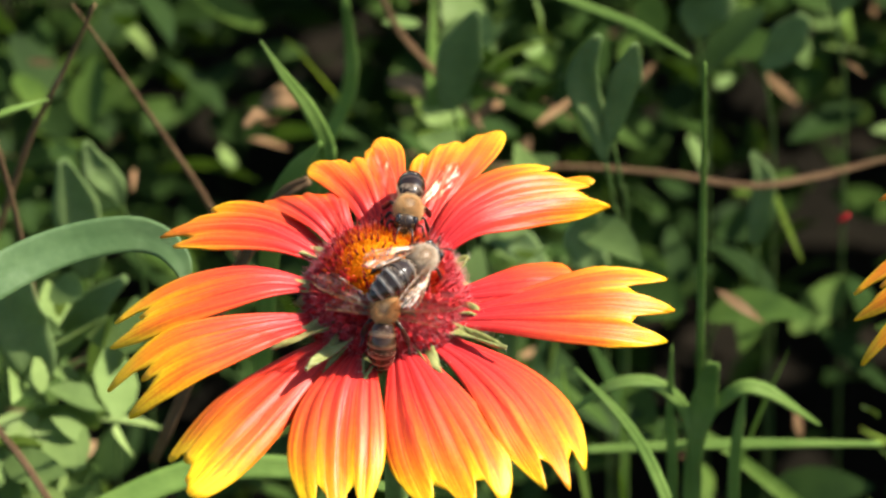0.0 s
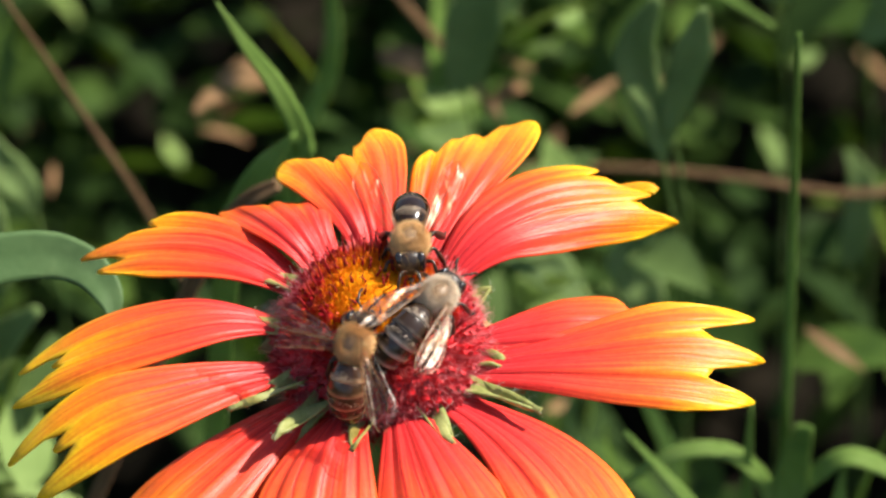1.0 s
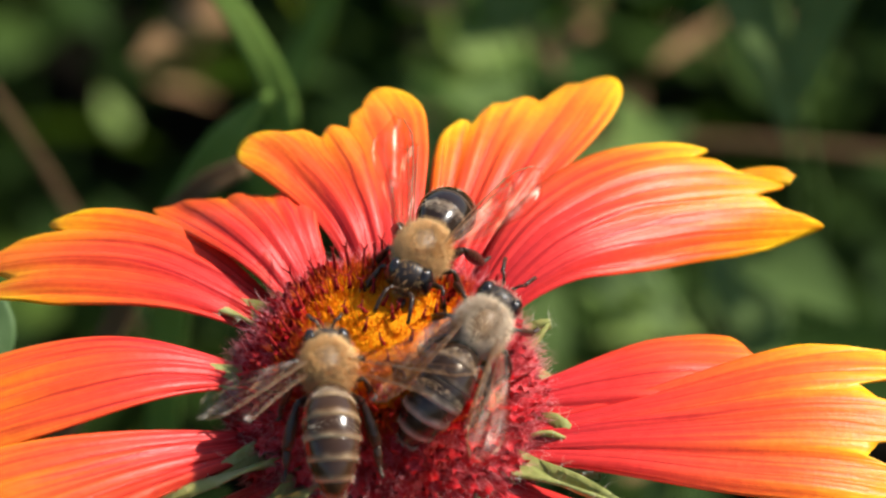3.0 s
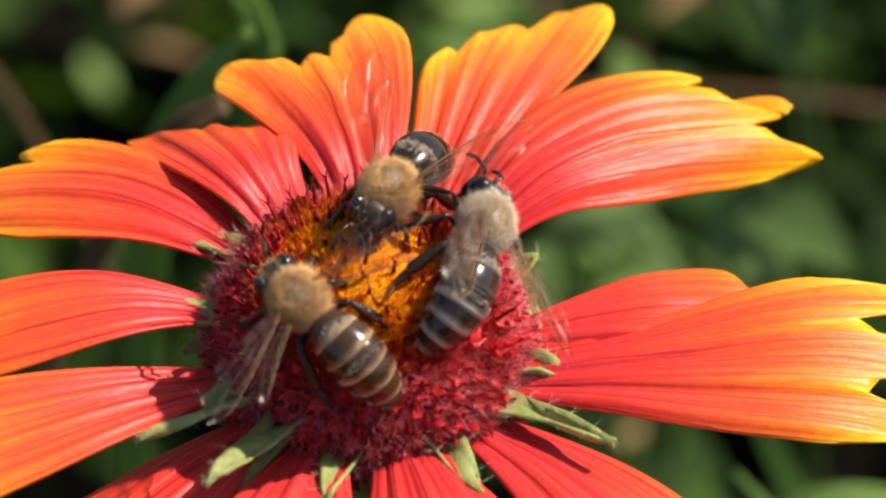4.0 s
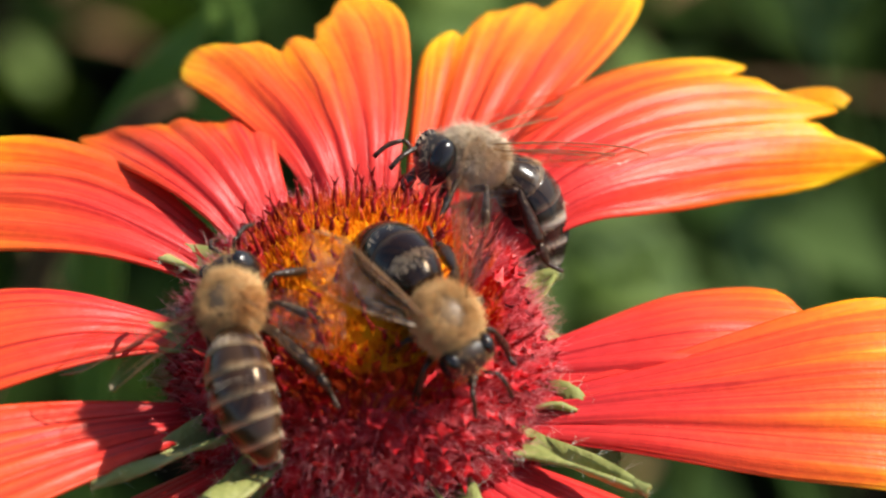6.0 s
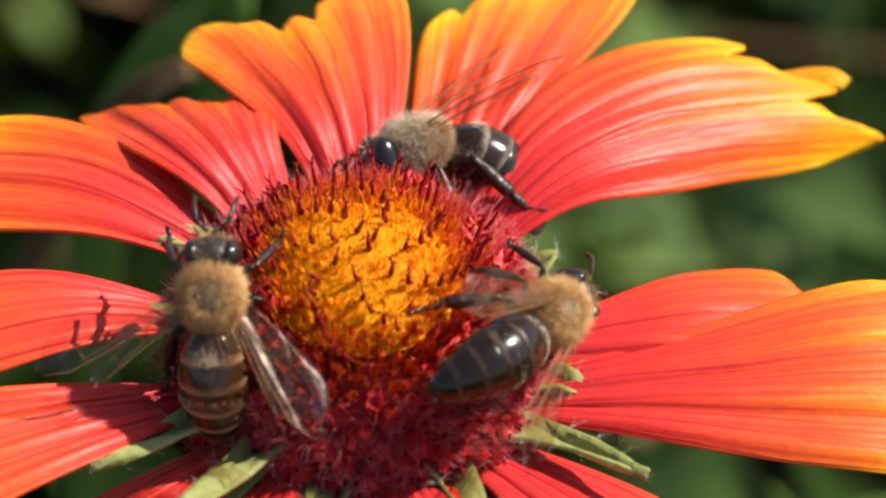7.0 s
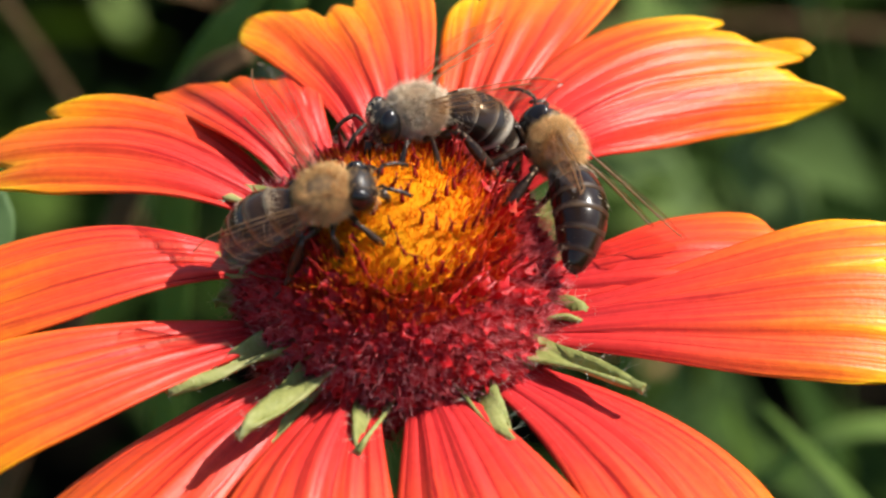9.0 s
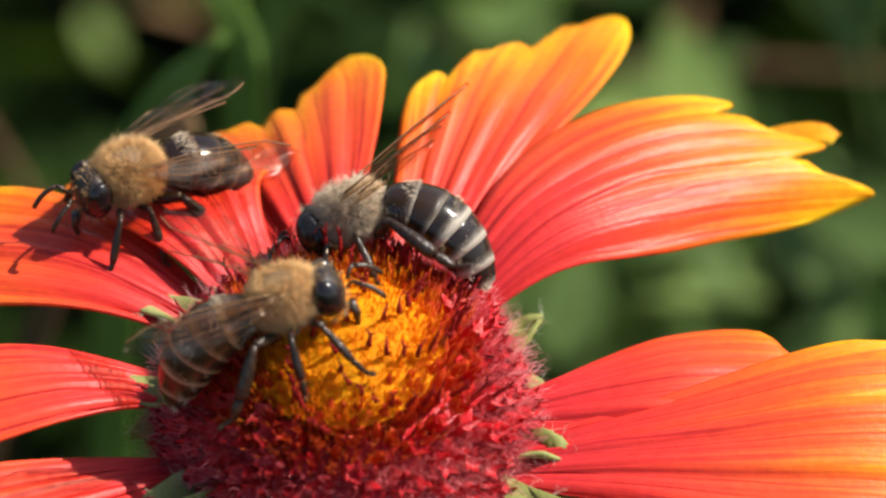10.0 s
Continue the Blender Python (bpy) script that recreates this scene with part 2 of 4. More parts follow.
def band_material(name, dark, mid, pale, share):
    """A back plate: glossy dark shell, a felt of pale hair that thins out forwards from its rear edge."""
    m, nt, b, out = nodes_of(name)
    tc = nt.nodes.new("ShaderNodeTexCoord")
    sep = nt.nodes.new("ShaderNodeSeparateXYZ")
    nt.links.new(tc.outputs["UV"], sep.inputs[0])
    wob = noise_tex(nt, tc.outputs["Object"], 900.0, 3.0)
    broad = noise_tex(nt, tc.outputs["Object"], 260.0, 2.0)
    k = math_node(nt, "ADD", sep.outputs[1], math_node(nt, "MULTIPLY", math_node(nt, "SUBTRACT", wob, 0.5), 0.34))
    k = math_node(nt, "ADD", k, math_node(nt, "MULTIPLY", math_node(nt, "SUBTRACT", broad, 0.5), 0.30))
    col = ramp(nt, k, [(0.0, mid), (0.14, dark), (share - 0.22, dark), (share - 0.04, mid), (share + 0.10, pale), (1.0, pale)])
    ro = ramp(nt, k, [(0.0, (0.24, 0.24, 0.24)), (share - 0.14, (0.18, 0.18, 0.18)), (share, (0.6, 0.6, 0.6))])
    nt.links.new(col, b.inputs["Base Color"])
    nt.links.new(ro, b.inputs["Roughness"])
    b.inputs["Specular IOR Level"].default_value = 0.36
    bumped(nt, b, wob, 0.3, 0.00008)
    return m


# pairs: the plates next to the waist, and those behind them
BANDS_BROWN = (band_material("plate_tan", (0.042, 0.021, 0.010), (0.13, 0.072, 0.032), (0.29, 0.19, 0.095), 0.84), band_material("plate_brown", (0.036, 0.017, 0.008), (0.10, 0.055, 0.026), (0.33, 0.235, 0.13), 0.82))
BANDS_GREY = (band_material("plate_umber", (0.024, 0.014, 0.009), (0.050, 0.034, 0.024), (0.16, 0.13, 0.10), 0.88), band_material("plate_grey", (0.018, 0.012, 0.009), (0.085, 0.068, 0.052), (0.31, 0.27, 0.215), 0.74))
BANDS_DARK = (band_material("plate_black", (0.014, 0.007, 0.004), (0.032, 0.016, 0.008), (0.080, 0.045, 0.020), 0.88), band_material("plate_dark", (0.012, 0.006, 0.003), (0.026, 0.013, 0.007), (0.090, 0.052, 0.024), 0.88))


def wing_material():
    m, nt, b, out = nodes_of("wing_membrane")
    tc = nt.nodes.new("ShaderNodeTexCoord")
    stretch = nt.nodes.new("ShaderNodeMapping")
    stretch.inputs["Scale"].default_value = (160.0, 900.0, 1.0)
    nt.links.new(tc.outputs["Object"], stretch.inputs[0])
    wave = noise_tex(nt, stretch.outputs[0], 1.0, 1.0)
    b.inputs["Base Color"].default_value = (0.90, 0.80, 0.74, 1)
    b.inputs["Metallic"].default_value = 1.0
    b.inputs["Roughness"].default_value = 0.38
    bumped(nt, b, wave, 0.9, 0.0006)
    clear = nt.nodes.new("ShaderNodeBsdfTransparent")
    clear.inputs[0].default_value = (0.93, 0.86, 0.78, 1)
    mx = nt.nodes.new("ShaderNodeMixShader")
    patch = noise_tex(nt, tc.outputs["Object"], 650.0, 2.0)
    nt.links.new(ramp(nt, patch, [(0.44, (0.010, 0.010, 0.010)), (0.68, (0.050, 0.050, 0.050))]), mx.inputs[0])
    nt.links.new(clear.outputs[0], mx.inputs[1])
    nt.links.new(b.outputs[0], mx.inputs[2])
    nt.links.new(mx.outputs[0], out.inputs[0])
    return m


WING = wing_material()
VEIN = tissue("wing_vein", [(0.3, (0.22, 0.11, 0.05)), (0.7, (0.38, 0.22, 0.11))], 300, 0.5, 0.45)


# ---- mesh helpers ----
def mesh_of(name, verts, faces, material, uvs=None, smooth=True):
    me = bpy.data.meshes.new(name)
    me.from_pydata((np.asarray(verts, float) * CM).tolist(), [], faces)
    if uvs is not None:
        layer = me.uv_layers.new(name="UVMap")
        idx = np.empty(len(me.loops), int)
        me.loops.foreach_get("vertex_index", idx)
        layer.data.foreach_set("uv", np.asarray(uvs, float)[idx].ravel())
    if smooth:
        me.polygons.foreach_set("use_smooth", [True] * len(me.polygons))
    me.materials.append(material)
    me.update()
    return me


def part(name, mesh, parent, label="", m=None):
    ob = new(name, mesh)
    ob.parent = parent
    if m is not None:
        ob.matrix_basis = m
    if label:
        ob["label"] = label
    return ob


class Bag:
    """Gathers pieces into the lists of one mesh."""

    def __init__(self):
        self.v, self.f, self.uv, self.n = [], [], [], 0

    def add(self, v, f, uv=None):
        v = np.asarray(v, float)
        self.v.append(v)
        self.f += [tuple(i + self.n for i in q) for q in f]
        self.uv.append(np.zeros((len(v), 2)) if uv is None else np.asarray(uv, float))
        self.n += len(v)
        return self

    def mesh(self, name, material, smooth=True):
        return mesh_of(name, np.concatenate(self.v), self.f, material, np.concatenate(self.uv), smooth)


def sheet(grid, uv, thick):
    """A thin solid from a grid of points (rows along, columns across)."""
    r, c, _ = grid.shape
    du = np.gradient(grid, axis=0)
    dv = np.gradient(grid, axis=1)
    n = np.cross(dv, du)
    n /= np.linalg.norm(n, axis=-1, keepdims=True) + 1e-9
    top, low = grid, grid - n * thick
    v = np.concatenate([top.reshape(-1, 3), low.reshape(-1, 3)])
    k = r * c
    f = []
    for i in range(r - 1):
        for j in range(c - 1):
            a, b, d, e = i * c + j, i * c + j + 1, (i + 1) * c + j + 1, (i + 1) * c + j
            f.append((a, b, d, e))
            f.append((k + e, k + d, k + b, k + a))
    for i in range(r - 1):
        for j, flip in ((0, False), (c - 1, True)):
            a, b = i * c + j, (i + 1) * c + j
            q = (a, b, k + b, k + a)
            f.append(q[::-1] if flip else q)
    for j in range(c - 1):
        for i, flip in ((0, True), (r - 1, False)):
            a, b = i * c + j, i * c + j + 1
            q = (a, b, k + b, k + a)
            f.append(q if not flip else q[::-1])
    return v, f, np.concatenate([uv.reshape(-1, 2)] * 2)


def tube(points, radii, sides=6, flat=1.0, cap=True):
    """A round rod along points."""
    p = np.asarray(points, float)
    radii = np.broadcast_to(np.asarray(radii, float), (len(p),))
    t = np.gradient(p, axis=0)
    t /= np.linalg.norm(t, axis=1, keepdims=True) + 1e-12
    ref = np.array([0.0, 0.0, 1.0]) if abs(t[:, 2]).mean() < 0.8 else np.array([1.0, 0.0, 0.0])
    v, uv = [], []
    for i in range(len(p)):
        s = np.cross(t[i], ref)
        s /= np.linalg.norm(s) + 1e-12
        w = np.cross(s, t[i])
        for k in range(sides):
            a = 2 * math.pi * k / sides
            v.append(p[i] + radii[i] * (math.cos(a) * s + flat * math.sin(a) * w))
            uv.append((k / sides, i / (len(p) - 1)))
    f = []
    for i in range(len(p) - 1):
        for k in range(sides):
            a, b = i * sides + k, i * sides + (k + 1) % sides
            f.append((a, b, b + sides, a + sides))
    if cap:
        f.append(tuple(range(sides))[::-1])
        f.append(tuple(range((len(p) - 1) * sides, len(p) * sides)))
    return np.array(v), f, uv


def blob(centre, radii, rings=10, sides=14, squash=None):
    """An egg-like closed form, its poles along x."""
    v, f = [], []
    for i in range(rings + 1):
        a = math.pi * i / rings
        for k in range(sides):
            b = 2 * math.pi * k / sides
            q = np.array([math.cos(a), math.sin(a) * math.cos(b), math.sin(a) * math.sin(b)])
            if squash:
                q = squash(q)
            v.append(np.asarray(centre) + q * radii)
    for i in range(rings):
        for k in range(sides):
            a, b = i * sides + k, i * sides + (k + 1) % sides
            f.append((a, a + sides, b + sides, b))
    return np.array(v), f


def curve_through(points, n):
    """A smooth run of n points through the given ones."""
    p = np.asarray(points, float)
    q = np.concatenate([[2 * p[0] - p[1]], p, [2 * p[-1] - p[-2]]])
    out = []
    for s in np.linspace(0, len(p) - 1, n):
        i = min(int(s), len(p) - 2)
        t = s - i
        a, b, c, d = q[i], q[i + 1], q[i + 2], q[i + 3]
        out.append(0.5 * (2 * b + (c - a) * t + (2 * a - 5 * b + 4 * c - d) * t * t + (3 * b - a - 3 * c + d) * t**3))
    return np.array(out)


def unit(v):
    v = np.asarray(v, float)
    return v / (np.linalg.norm(v) + 1e-12)


rng = np.random.default_rng(7)


# ---- ground ----
def build_ground():
    n = 61
    s = np.linspace(-1, 1, n)
    axis = np.sign(s) * (np.abs(s) * 60 + 30000 * np.abs(s) ** 9)
    v, f = [], []
    for y in axis:
        for x in axis:
            far = math.hypot(x, y)
            z = -HEART * 100 + 1.1 * noise.noise((x * 0.11, y * 0.11, 0.3)) + 0.5 * noise.noise((x * 0.4, y * 0.4, 2.0)) + min(far, 3000) * 0.004 * noise.noise((x * 0.002, y * 0.002, 5.0))
            v.append((x, y, z))
    for i in range(n - 1):
        for j in range(n - 1):
            a = i * n + j
            f.append((a, a + 1, a + n + 1, a + n))
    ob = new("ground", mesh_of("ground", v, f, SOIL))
    ob.location.z = HEART
    tagged(ob, "crumbly brown soil darkened for the shade under the undergrowth", "ground", kind="structure")


build_ground()


# ---- the flower ----
DISC_AT = np.array([0.02, -0.03, -0.35])
DISC_TILT = radians(12)
DISC_R, DISC_H = 0.92, 0.90


def petal_mesh(base, tip, width, arch, twist=0.0, cup=0.0, lobes=(0.95, 1.0, 0.95), notch=0.16, sharp=1.5, sway=0.0, peak=0.45, full=0.6, ripe=1.0, seed=0):
    """One ray: it rises from its base, arches over and ends in three teeth."""
    base, tip = np.array(base, float), np.array(tip, float)
    nu, nv = 41, 28
    run = tip - base
    out = unit((run[0], run[1], 0))
    side = np.array([-out[1], out[0], 0.0])
    up = np.array([0.0, 0.0, 1.0])
    length = np.linalg.norm(run)

    def centre(s):
        bow = (s / peak) * (2 - s / peak) if s < peak else 1 - ((s - peak) / (1 - peak)) ** 2
        return base + run * s + up * arch * bow + side * sway * math.sin(math.pi * s)

    us = np.linspace(-1, 1, nu)
    grid, uv = np.zeros((nv, nu, 3)), np.zeros((nv, nu, 2))
    spots = (-0.66, 0.0, 0.66)
    for j, u in enumerate(us):
        reach = max(l - notch * abs((u - c) / 0.33) ** sharp for c, l in zip(spots, lobes))
        for i in range(nv):
            v = i / (nv - 1)
            s = v * reach
            t = unit(centre(s + 0.01) - centre(max(s - 0.01, 0.0)))
            b = unit(np.cross(up, t))
            n = np.cross(t, b)
            a = radians(twist) * (0.25 + 0.75 * s)
            b, n = b * math.cos(a) + n * math.sin(a), n * math.cos(a) - b * math.sin(a)
            x = min(s / full, 1.0)
            half = width / 2 * (0.20 + 0.80 * math.sin(math.pi / 2 * x) ** 1.35) * (1 - 0.32 * max(0.0, (s - full) / max(1 - full, 0.35)) ** 2)
            # teeth draw together towards their points
            tooth = min(spots, key=lambda c: abs(c - u))
            pull = max(0.0, (v - 0.84) / 0.16) ** 2 * 0.18
            uu = u + (tooth - u) * pull
            ridge = (0.013 * math.cos(u * math.pi * 4.3 + seed) + 0.008 * math.cos(u * math.pi * 7.7 + 2 * seed)) * math.sin(math.pi * min(s * 1.1, 1)) ** 0.7
            ripple = 0.05 * noise.noise((u * 1.3 + seed * 3.1, s * 3.2, seed * 1.7)) * (0.3 + s)
            curl = -cup * uu * uu * half
            grid[i, j] = centre(s) + b * uu * half + n * (curl + ridge + ripple)
            uv[i, j] = ((u + 1) / 2, v * ripe)
    v, f, tex = sheet(grid, uv, 0.022)
    return mesh_of("petal", (v - base), f, PETAL, tex), base


# base angle (deg, 0 = +x), tip, width, arch, twist, cup, teeth, notch, sharp, sway, peak, where it is widest, how far it has coloured
PETALS = [
    (91.2, (-0.57, 2.51, 0.33), 1.58, 0.39, -5, 0.10, (0.96, 0.79, 0.96), 0.11, 1.9, -0.07, 0.35, 1.10, 0.92),
    (68.0, (1.08, 2.86, 0.21), 1.20, 0.23, 3, -0.01, (1.18, 0.95, 0.74), 0.09, 2.0, 0.01, 0.49, 1.10, 0.93),
    (52.3, (3.01, 2.14, -0.13), 1.07, 0.56, 25, 0.39, (1.03, 0.93, 0.78), 0.13, 1.6, 0.19, 0.35, 0.56, 0.97),
    (5.9, (2.75, 0.33, -0.36), 0.97, 0.16, 22, 0.33, (0.74, 1.01, 0.92), 0.04, 1.2, -0.08, 0.53, 0.67, 0.78),
    (-21.7, (3.81, -0.08, -0.41), 1.37, 0.22, 30, 0.18, (1.03, 1.05, 1.02), 0.20, 1.6, -0.11, 0.65, 1.00, 1),
    (-47.9, (2.38, -2.88, -0.92), 1.31, 0.13, -11, 0.14, (1.07, 1.10, 1.01), 0.16, 1.7, 0.30, 0.56, 0.73, 0.97),
    (-77.4, (1.17, -3.51, -1.00), 1.60, 0.24, 12, 0.23, (0.92, 1.01, 1.03), 0.14, 2.3, -0.07, 0.41, 0.78, 1),
    (-110.9, (-0.61, -3.78, -1.20), 1.32, 0.34, 2, 0.19, (0.91, 0.95, 0.92), 0.12, 2.5, -0.20, 0.48, 0.64, 1),
    (-135.6, (-2.74, -2.91, -0.92), 1.30, 0.13, 11, 0.45, (0.94, 0.95, 1.07), 0.04, 2.5, -0.15, 0.41, 0.72, 1.02),
    (-159.2, (-3.55, -1.64, -0.72), 0.97, 0.56, -14, 0.10, (1.02, 0.91, 1.01), 0.12, 2.2, 0.13, 0.65, 0.80, 1.0),
    (166.0, (-3.62, -0.44, -0.50), 0.92, 0.56, -3, 0.13, (1.01, 0.90, 1.05), 0.11, 2.0, 0.07, 0.44, 0.65, 0.97),
    (138.8, (-3.02, 1.31, -0.27), 1.00, 0.49, -8, 0.05, (0.78, 1.02, 0.93), 0.16, 2.0, -0.06, 0.46, 0.70, 0.93),
    (123.8, (-1.03, 2.37, -0.58), 1.55, 0.76, -1, 0.17, (0.82, 0.74, 0.93), 0.20, 2.3, 0.27, 0.42, 1.10, 0.8),
]


def disc_point(theta, phi, grow=0.0):
    """A point of the domed heart and its normal; theta from the top."""
    r, h = DISC_R + grow, DISC_H + grow
    p = np.array([r * math.sin(theta) * math.cos(phi), r * math.sin(theta) * math.sin(phi), h * math.cos(theta)])
    n = unit((p[0] / r**2, p[1] / r**2, p[2] / h**2))
    c, s = math.cos(DISC_TILT), math.sin(DISC_TILT)
    turn = np.array([[1, 0, 0], [0, c, -s], [0, s, c]])
    return DISC_AT + turn @ p, turn @ n


def kernel_mesh(name, material, length, wide, lean):
    """A young floret, still closed: a ribbed bud drawn out to a point."""
    rings = [(0.0, 0.9), (0.3, 1.0), (0.58, 0.78), (0.82, 0.42), (1.0, 0.06)]
    v, f = [], []
    for h, r in rings:
        for k in range(10):
            a = 2 * math.pi * k / 10
            q = r * (1.0 if k % 2 == 0 else 0.72)
            v.append((wide * q * math.cos(a) + lean * h * h, wide * q * math.sin(a), h * length))
    for i in range(4):
        for k in range(10):
            a, b = i * 10 + k, i * 10 + (k + 1) % 10
            f.append((a, b, b + 10, a + 10))
    f.append(tuple(range(40, 50)))
    return mesh_of(name, v, f, material, [(0.5, h) for h, _ in rings for _ in range(10)])


def floret_mesh(name, material, length, wide, flare, teeth=5, pinch=0.8, depth=0.6):
    """A tube floret: narrow foot, swollen throat, pointed teeth spread at the mouth."""
    sides = teeth * 2
    rings = [(0.0, 0.7), (0.3, 0.95), (0.55, 1.0), (0.82, pinch)]
    v, f = [], []
    for h, r in rings:
        for k in range(sides):
            a = 2 * math.pi * k / sides
            v.append((wide * r * math.cos(a), wide * r * math.sin(a), h * length))
    for k in range(sides):
        a = 2 * math.pi * k / sides
        r, h = (wide * flare, length) if k % 2 == 0 else (wide * pinch * 1.02, length * 0.88)
        v.append((r * math.cos(a), r * math.sin(a), h))
    for k in range(sides):
        a = 2 * math.pi * k / sides
        v.append((wide * pinch * 0.4 * math.cos(a), wide * pinch * 0.4 * math.sin(a), length * depth))
    for i in range(5):
        for k in range(sides):
            a, b = i * sides + k, i * sides + (k + 1) % sides
            f.append((a, b, b + sides, a + sides))
    f.append(tuple(range(5 * sides, 6 * sides)))
    return mesh_of(name, v, f, material)


def style_mesh(seed):
    """A forked, curling style."""
    r = np.random.default_rng(seed)
    bag = Bag()
    bend = r.uniform(-0.02, 0.02, 2)
    stem = curve_through([(0, 0, 0), (bend[0], bend[1], 0.13), (bend[0] * 1.5, bend[1] * 1.5, 0.24)], 5)
    bag.add(*tube(stem, [0.028, 0.025, 0.021, 0.018, 0.015], 6))
    a = r.uniform(0, 6.28)
    for sgn in (1, -1):
        d = np.array([math.cos(a), math.sin(a), 0]) * sgn
        e = stem[-1]
        bag.add(*tube(curve_through([e, e + d * 0.02 + (0, 0, 0.05), e + d * 0.055 + (0, 0, 0.10)], 4), [0.014, 0.012, 0.009, 0.004], 4))
    return bag.mesh("style", STYLE)


def upright(place, normal, spin=0.0):
    z = Vector(normal)
    return Matrix.Translation(Vector(place) * CM) @ z.to_track_quat("Z", "Y").to_matrix().to_4x4() @ pose(0, 0, 0, 0, 0, spin)


def hairs_on(points, normals, length, root, bend, rng_, bag):
    """Fine three-sided hairs."""
    for p, n in zip(points, normals):
        d = unit(n + rng_.normal(0, bend, 3))
        l = length * rng_.uniform(0.6, 1.25)
        s = unit(np.cross(d, rng_.normal(0, 1, 3)))
        w = np.cross(d, s)
        mid = p + d * l * 0.55 + rng_.normal(0, bend * 0.12, 3) * l
        tip = p + d * l + rng_.normal(0, bend * 0.35, 3) * l
        v = [p + s * root, p + w * root, p - (s + w) * root * 0.7, mid + s * root * 0.6, mid + w * root * 0.6, mid - (s + w) * root * 0.42, tip]
        bag.add(v, [(0, 1, 4, 3), (1, 2, 5, 4), (2, 0, 3, 5), (3, 4, 6), (4, 5, 6), (5, 3, 6)])


def build_flower():
    flower = new("blanket_flower")
    flower.location = (0, 0, HEART)
    tagged(flower, "red blanket flower with yellow petal tips on a green stalk", "flower", group="blanket flowers")
    moving = None
    for k, (ang, tip, width, arch, twist, cup, teeth, notch, sharp, sway, peak, full, ripe) in enumerate(PETALS):
        a = radians(ang)
        base = (0.05 + 0.74 * math.cos(a), -0.03 + 0.74 * math.sin(a), -0.36 + 0.12 * math.sin(a))
        me, at = petal_mesh(base, tip, width, arch, twist, cup, teeth, notch, sharp, sway, peak, full, ripe, k)
        ob = part("petal", me, flower, m=Matrix.Translation(Vector(at) * CM))
        if k == 0:
            moving = ob
    # heart: receptacle, florets, styles, hairs
    bag = Bag()
    v, f = [], []
    for i in range(13):
        th = i / 12 * radians(108)
        for k in range(28):
            v.append(disc_point(th, 2 * math.pi * k / 28, -0.06)[0])
    for i in range(12):
        for k in range(28):
            a, b = i * 28 + k, i * 28 + (k + 1) % 28
            f.append((a, a + 28, b + 28, b))
    part("receptacle", mesh_of("receptacle", v, f, CRIMSON), flower, "dark red domed flower heart")
    v, f = [], []
    for i in range(7):
        th = i / 6 * radians(35)
        for k in range(24):
            v.append(disc_point(th, 2 * math.pi * k / 24, 0.162 - 0.08 * (i / 6) ** 2)[0])
    for i in range(6):
        for k in range(24):
            a, b = i * 24 + k, i * 24 + (k + 1) % 24
            f.append((a, a + 24, b + 24, b))
    part("disc_cap", mesh_of("disc_cap", v, f, YELLOW), flower, "golden bed of the young florets")
    yellow = [kernel_mesh("yellow_floret", YELLOW, l, w, le) for l, w, le in ((0.21, 0.076, 0.02), (0.23, 0.072, -0.02), (0.20, 0.078, 0.0), (0.22, 0.070, 0.02))]
    orange = [kernel_mesh("orange_floret", ORANGE, 0.24, 0.046, 0.03), kernel_mesh("orange_floret", ORANGE, 0.20, 0.048, -0.02)]
    red = [floret_mesh("red_floret", CRIMSON, l, w, fl, 5, 0.85) for l, w, fl in ((0.25, 0.064, 1.38), (0.29, 0.060, 1.3), (0.22, 0.068, 1.45))]
    styles = [style_mesh(s) for s in range(5)]
    inner, count = 205, 410
    far, ring = math.cos(radians(101)), math.cos(radians(41))
    for i in range(count):
        if i < inner:
            c = 1 - (i + 0.5) / inner * (1 - ring)
        else:
            c = ring - (i - inner + 0.5) / (count - inner) * (ring - far)
        th, ph = math.acos(c), i * 2.399963
        p, n = disc_point(th + rng.normal(0, 0.018), ph, -0.05)
        deg = math.degrees(th) + rng.normal(0, 3.0)
        n = unit(n * (1.0 if deg > 50 else 0.7) + np.array([0, -0.05, 0.0 if deg > 50 else 0.35]) + rng.normal(0, 0.10, 3))
        if deg < 27 + 3 * math.sin(ph):
            me, name = yellow[i % 4], "yellow_floret"
        elif deg < 45:
            me, name = orange[i % 2], "orange_floret"
        else:
            me, name = red[i % 3], "red_floret"
        ob = part(name, me, flower, m=upright(p, n, rng.uniform(0, 72)))
        if (deg < 30 and i % 3 == 0) or (30 <= deg < 44 and i % 3 == 0) or (44 < deg < 60 and i % 3 == 0) or (60 <= deg < 72 and i % 6 == 0):
            q, n2 = disc_point(th, ph, 0.17 if deg < 40 else 0.13)
            lean = unit(n2 + np.array([0, 0, 0.5]) + rng.normal(0, 0.16, 3))
            thick = 0.66 if deg < 30 else 0.62
            tall = 0.36 if deg < 30 else 0.66 if deg < 66 else 0.5
            part("style", styles[i % 5], flower, m=upright(q, lean, rng.uniform(0, 360)) @ Matrix.Diagonal((thick, thick, tall, 1)))
    bag = Bag()
    pts, nrm = [], []
    for _ in range(15000):
        th, ph = math.acos(rng.uniform(math.cos(radians(104)), math.cos(radians(48)))), rng.uniform(0, 6.2832)
        p, n = disc_point(th, ph, rng.uniform(0.02, 0.17))
        pts.append(p)
        nrm.append(n + np.array([0, 0, 0.15]))
    hairs_on(pts, nrm, 0.115, 0.0024, 0.7, rng, bag)
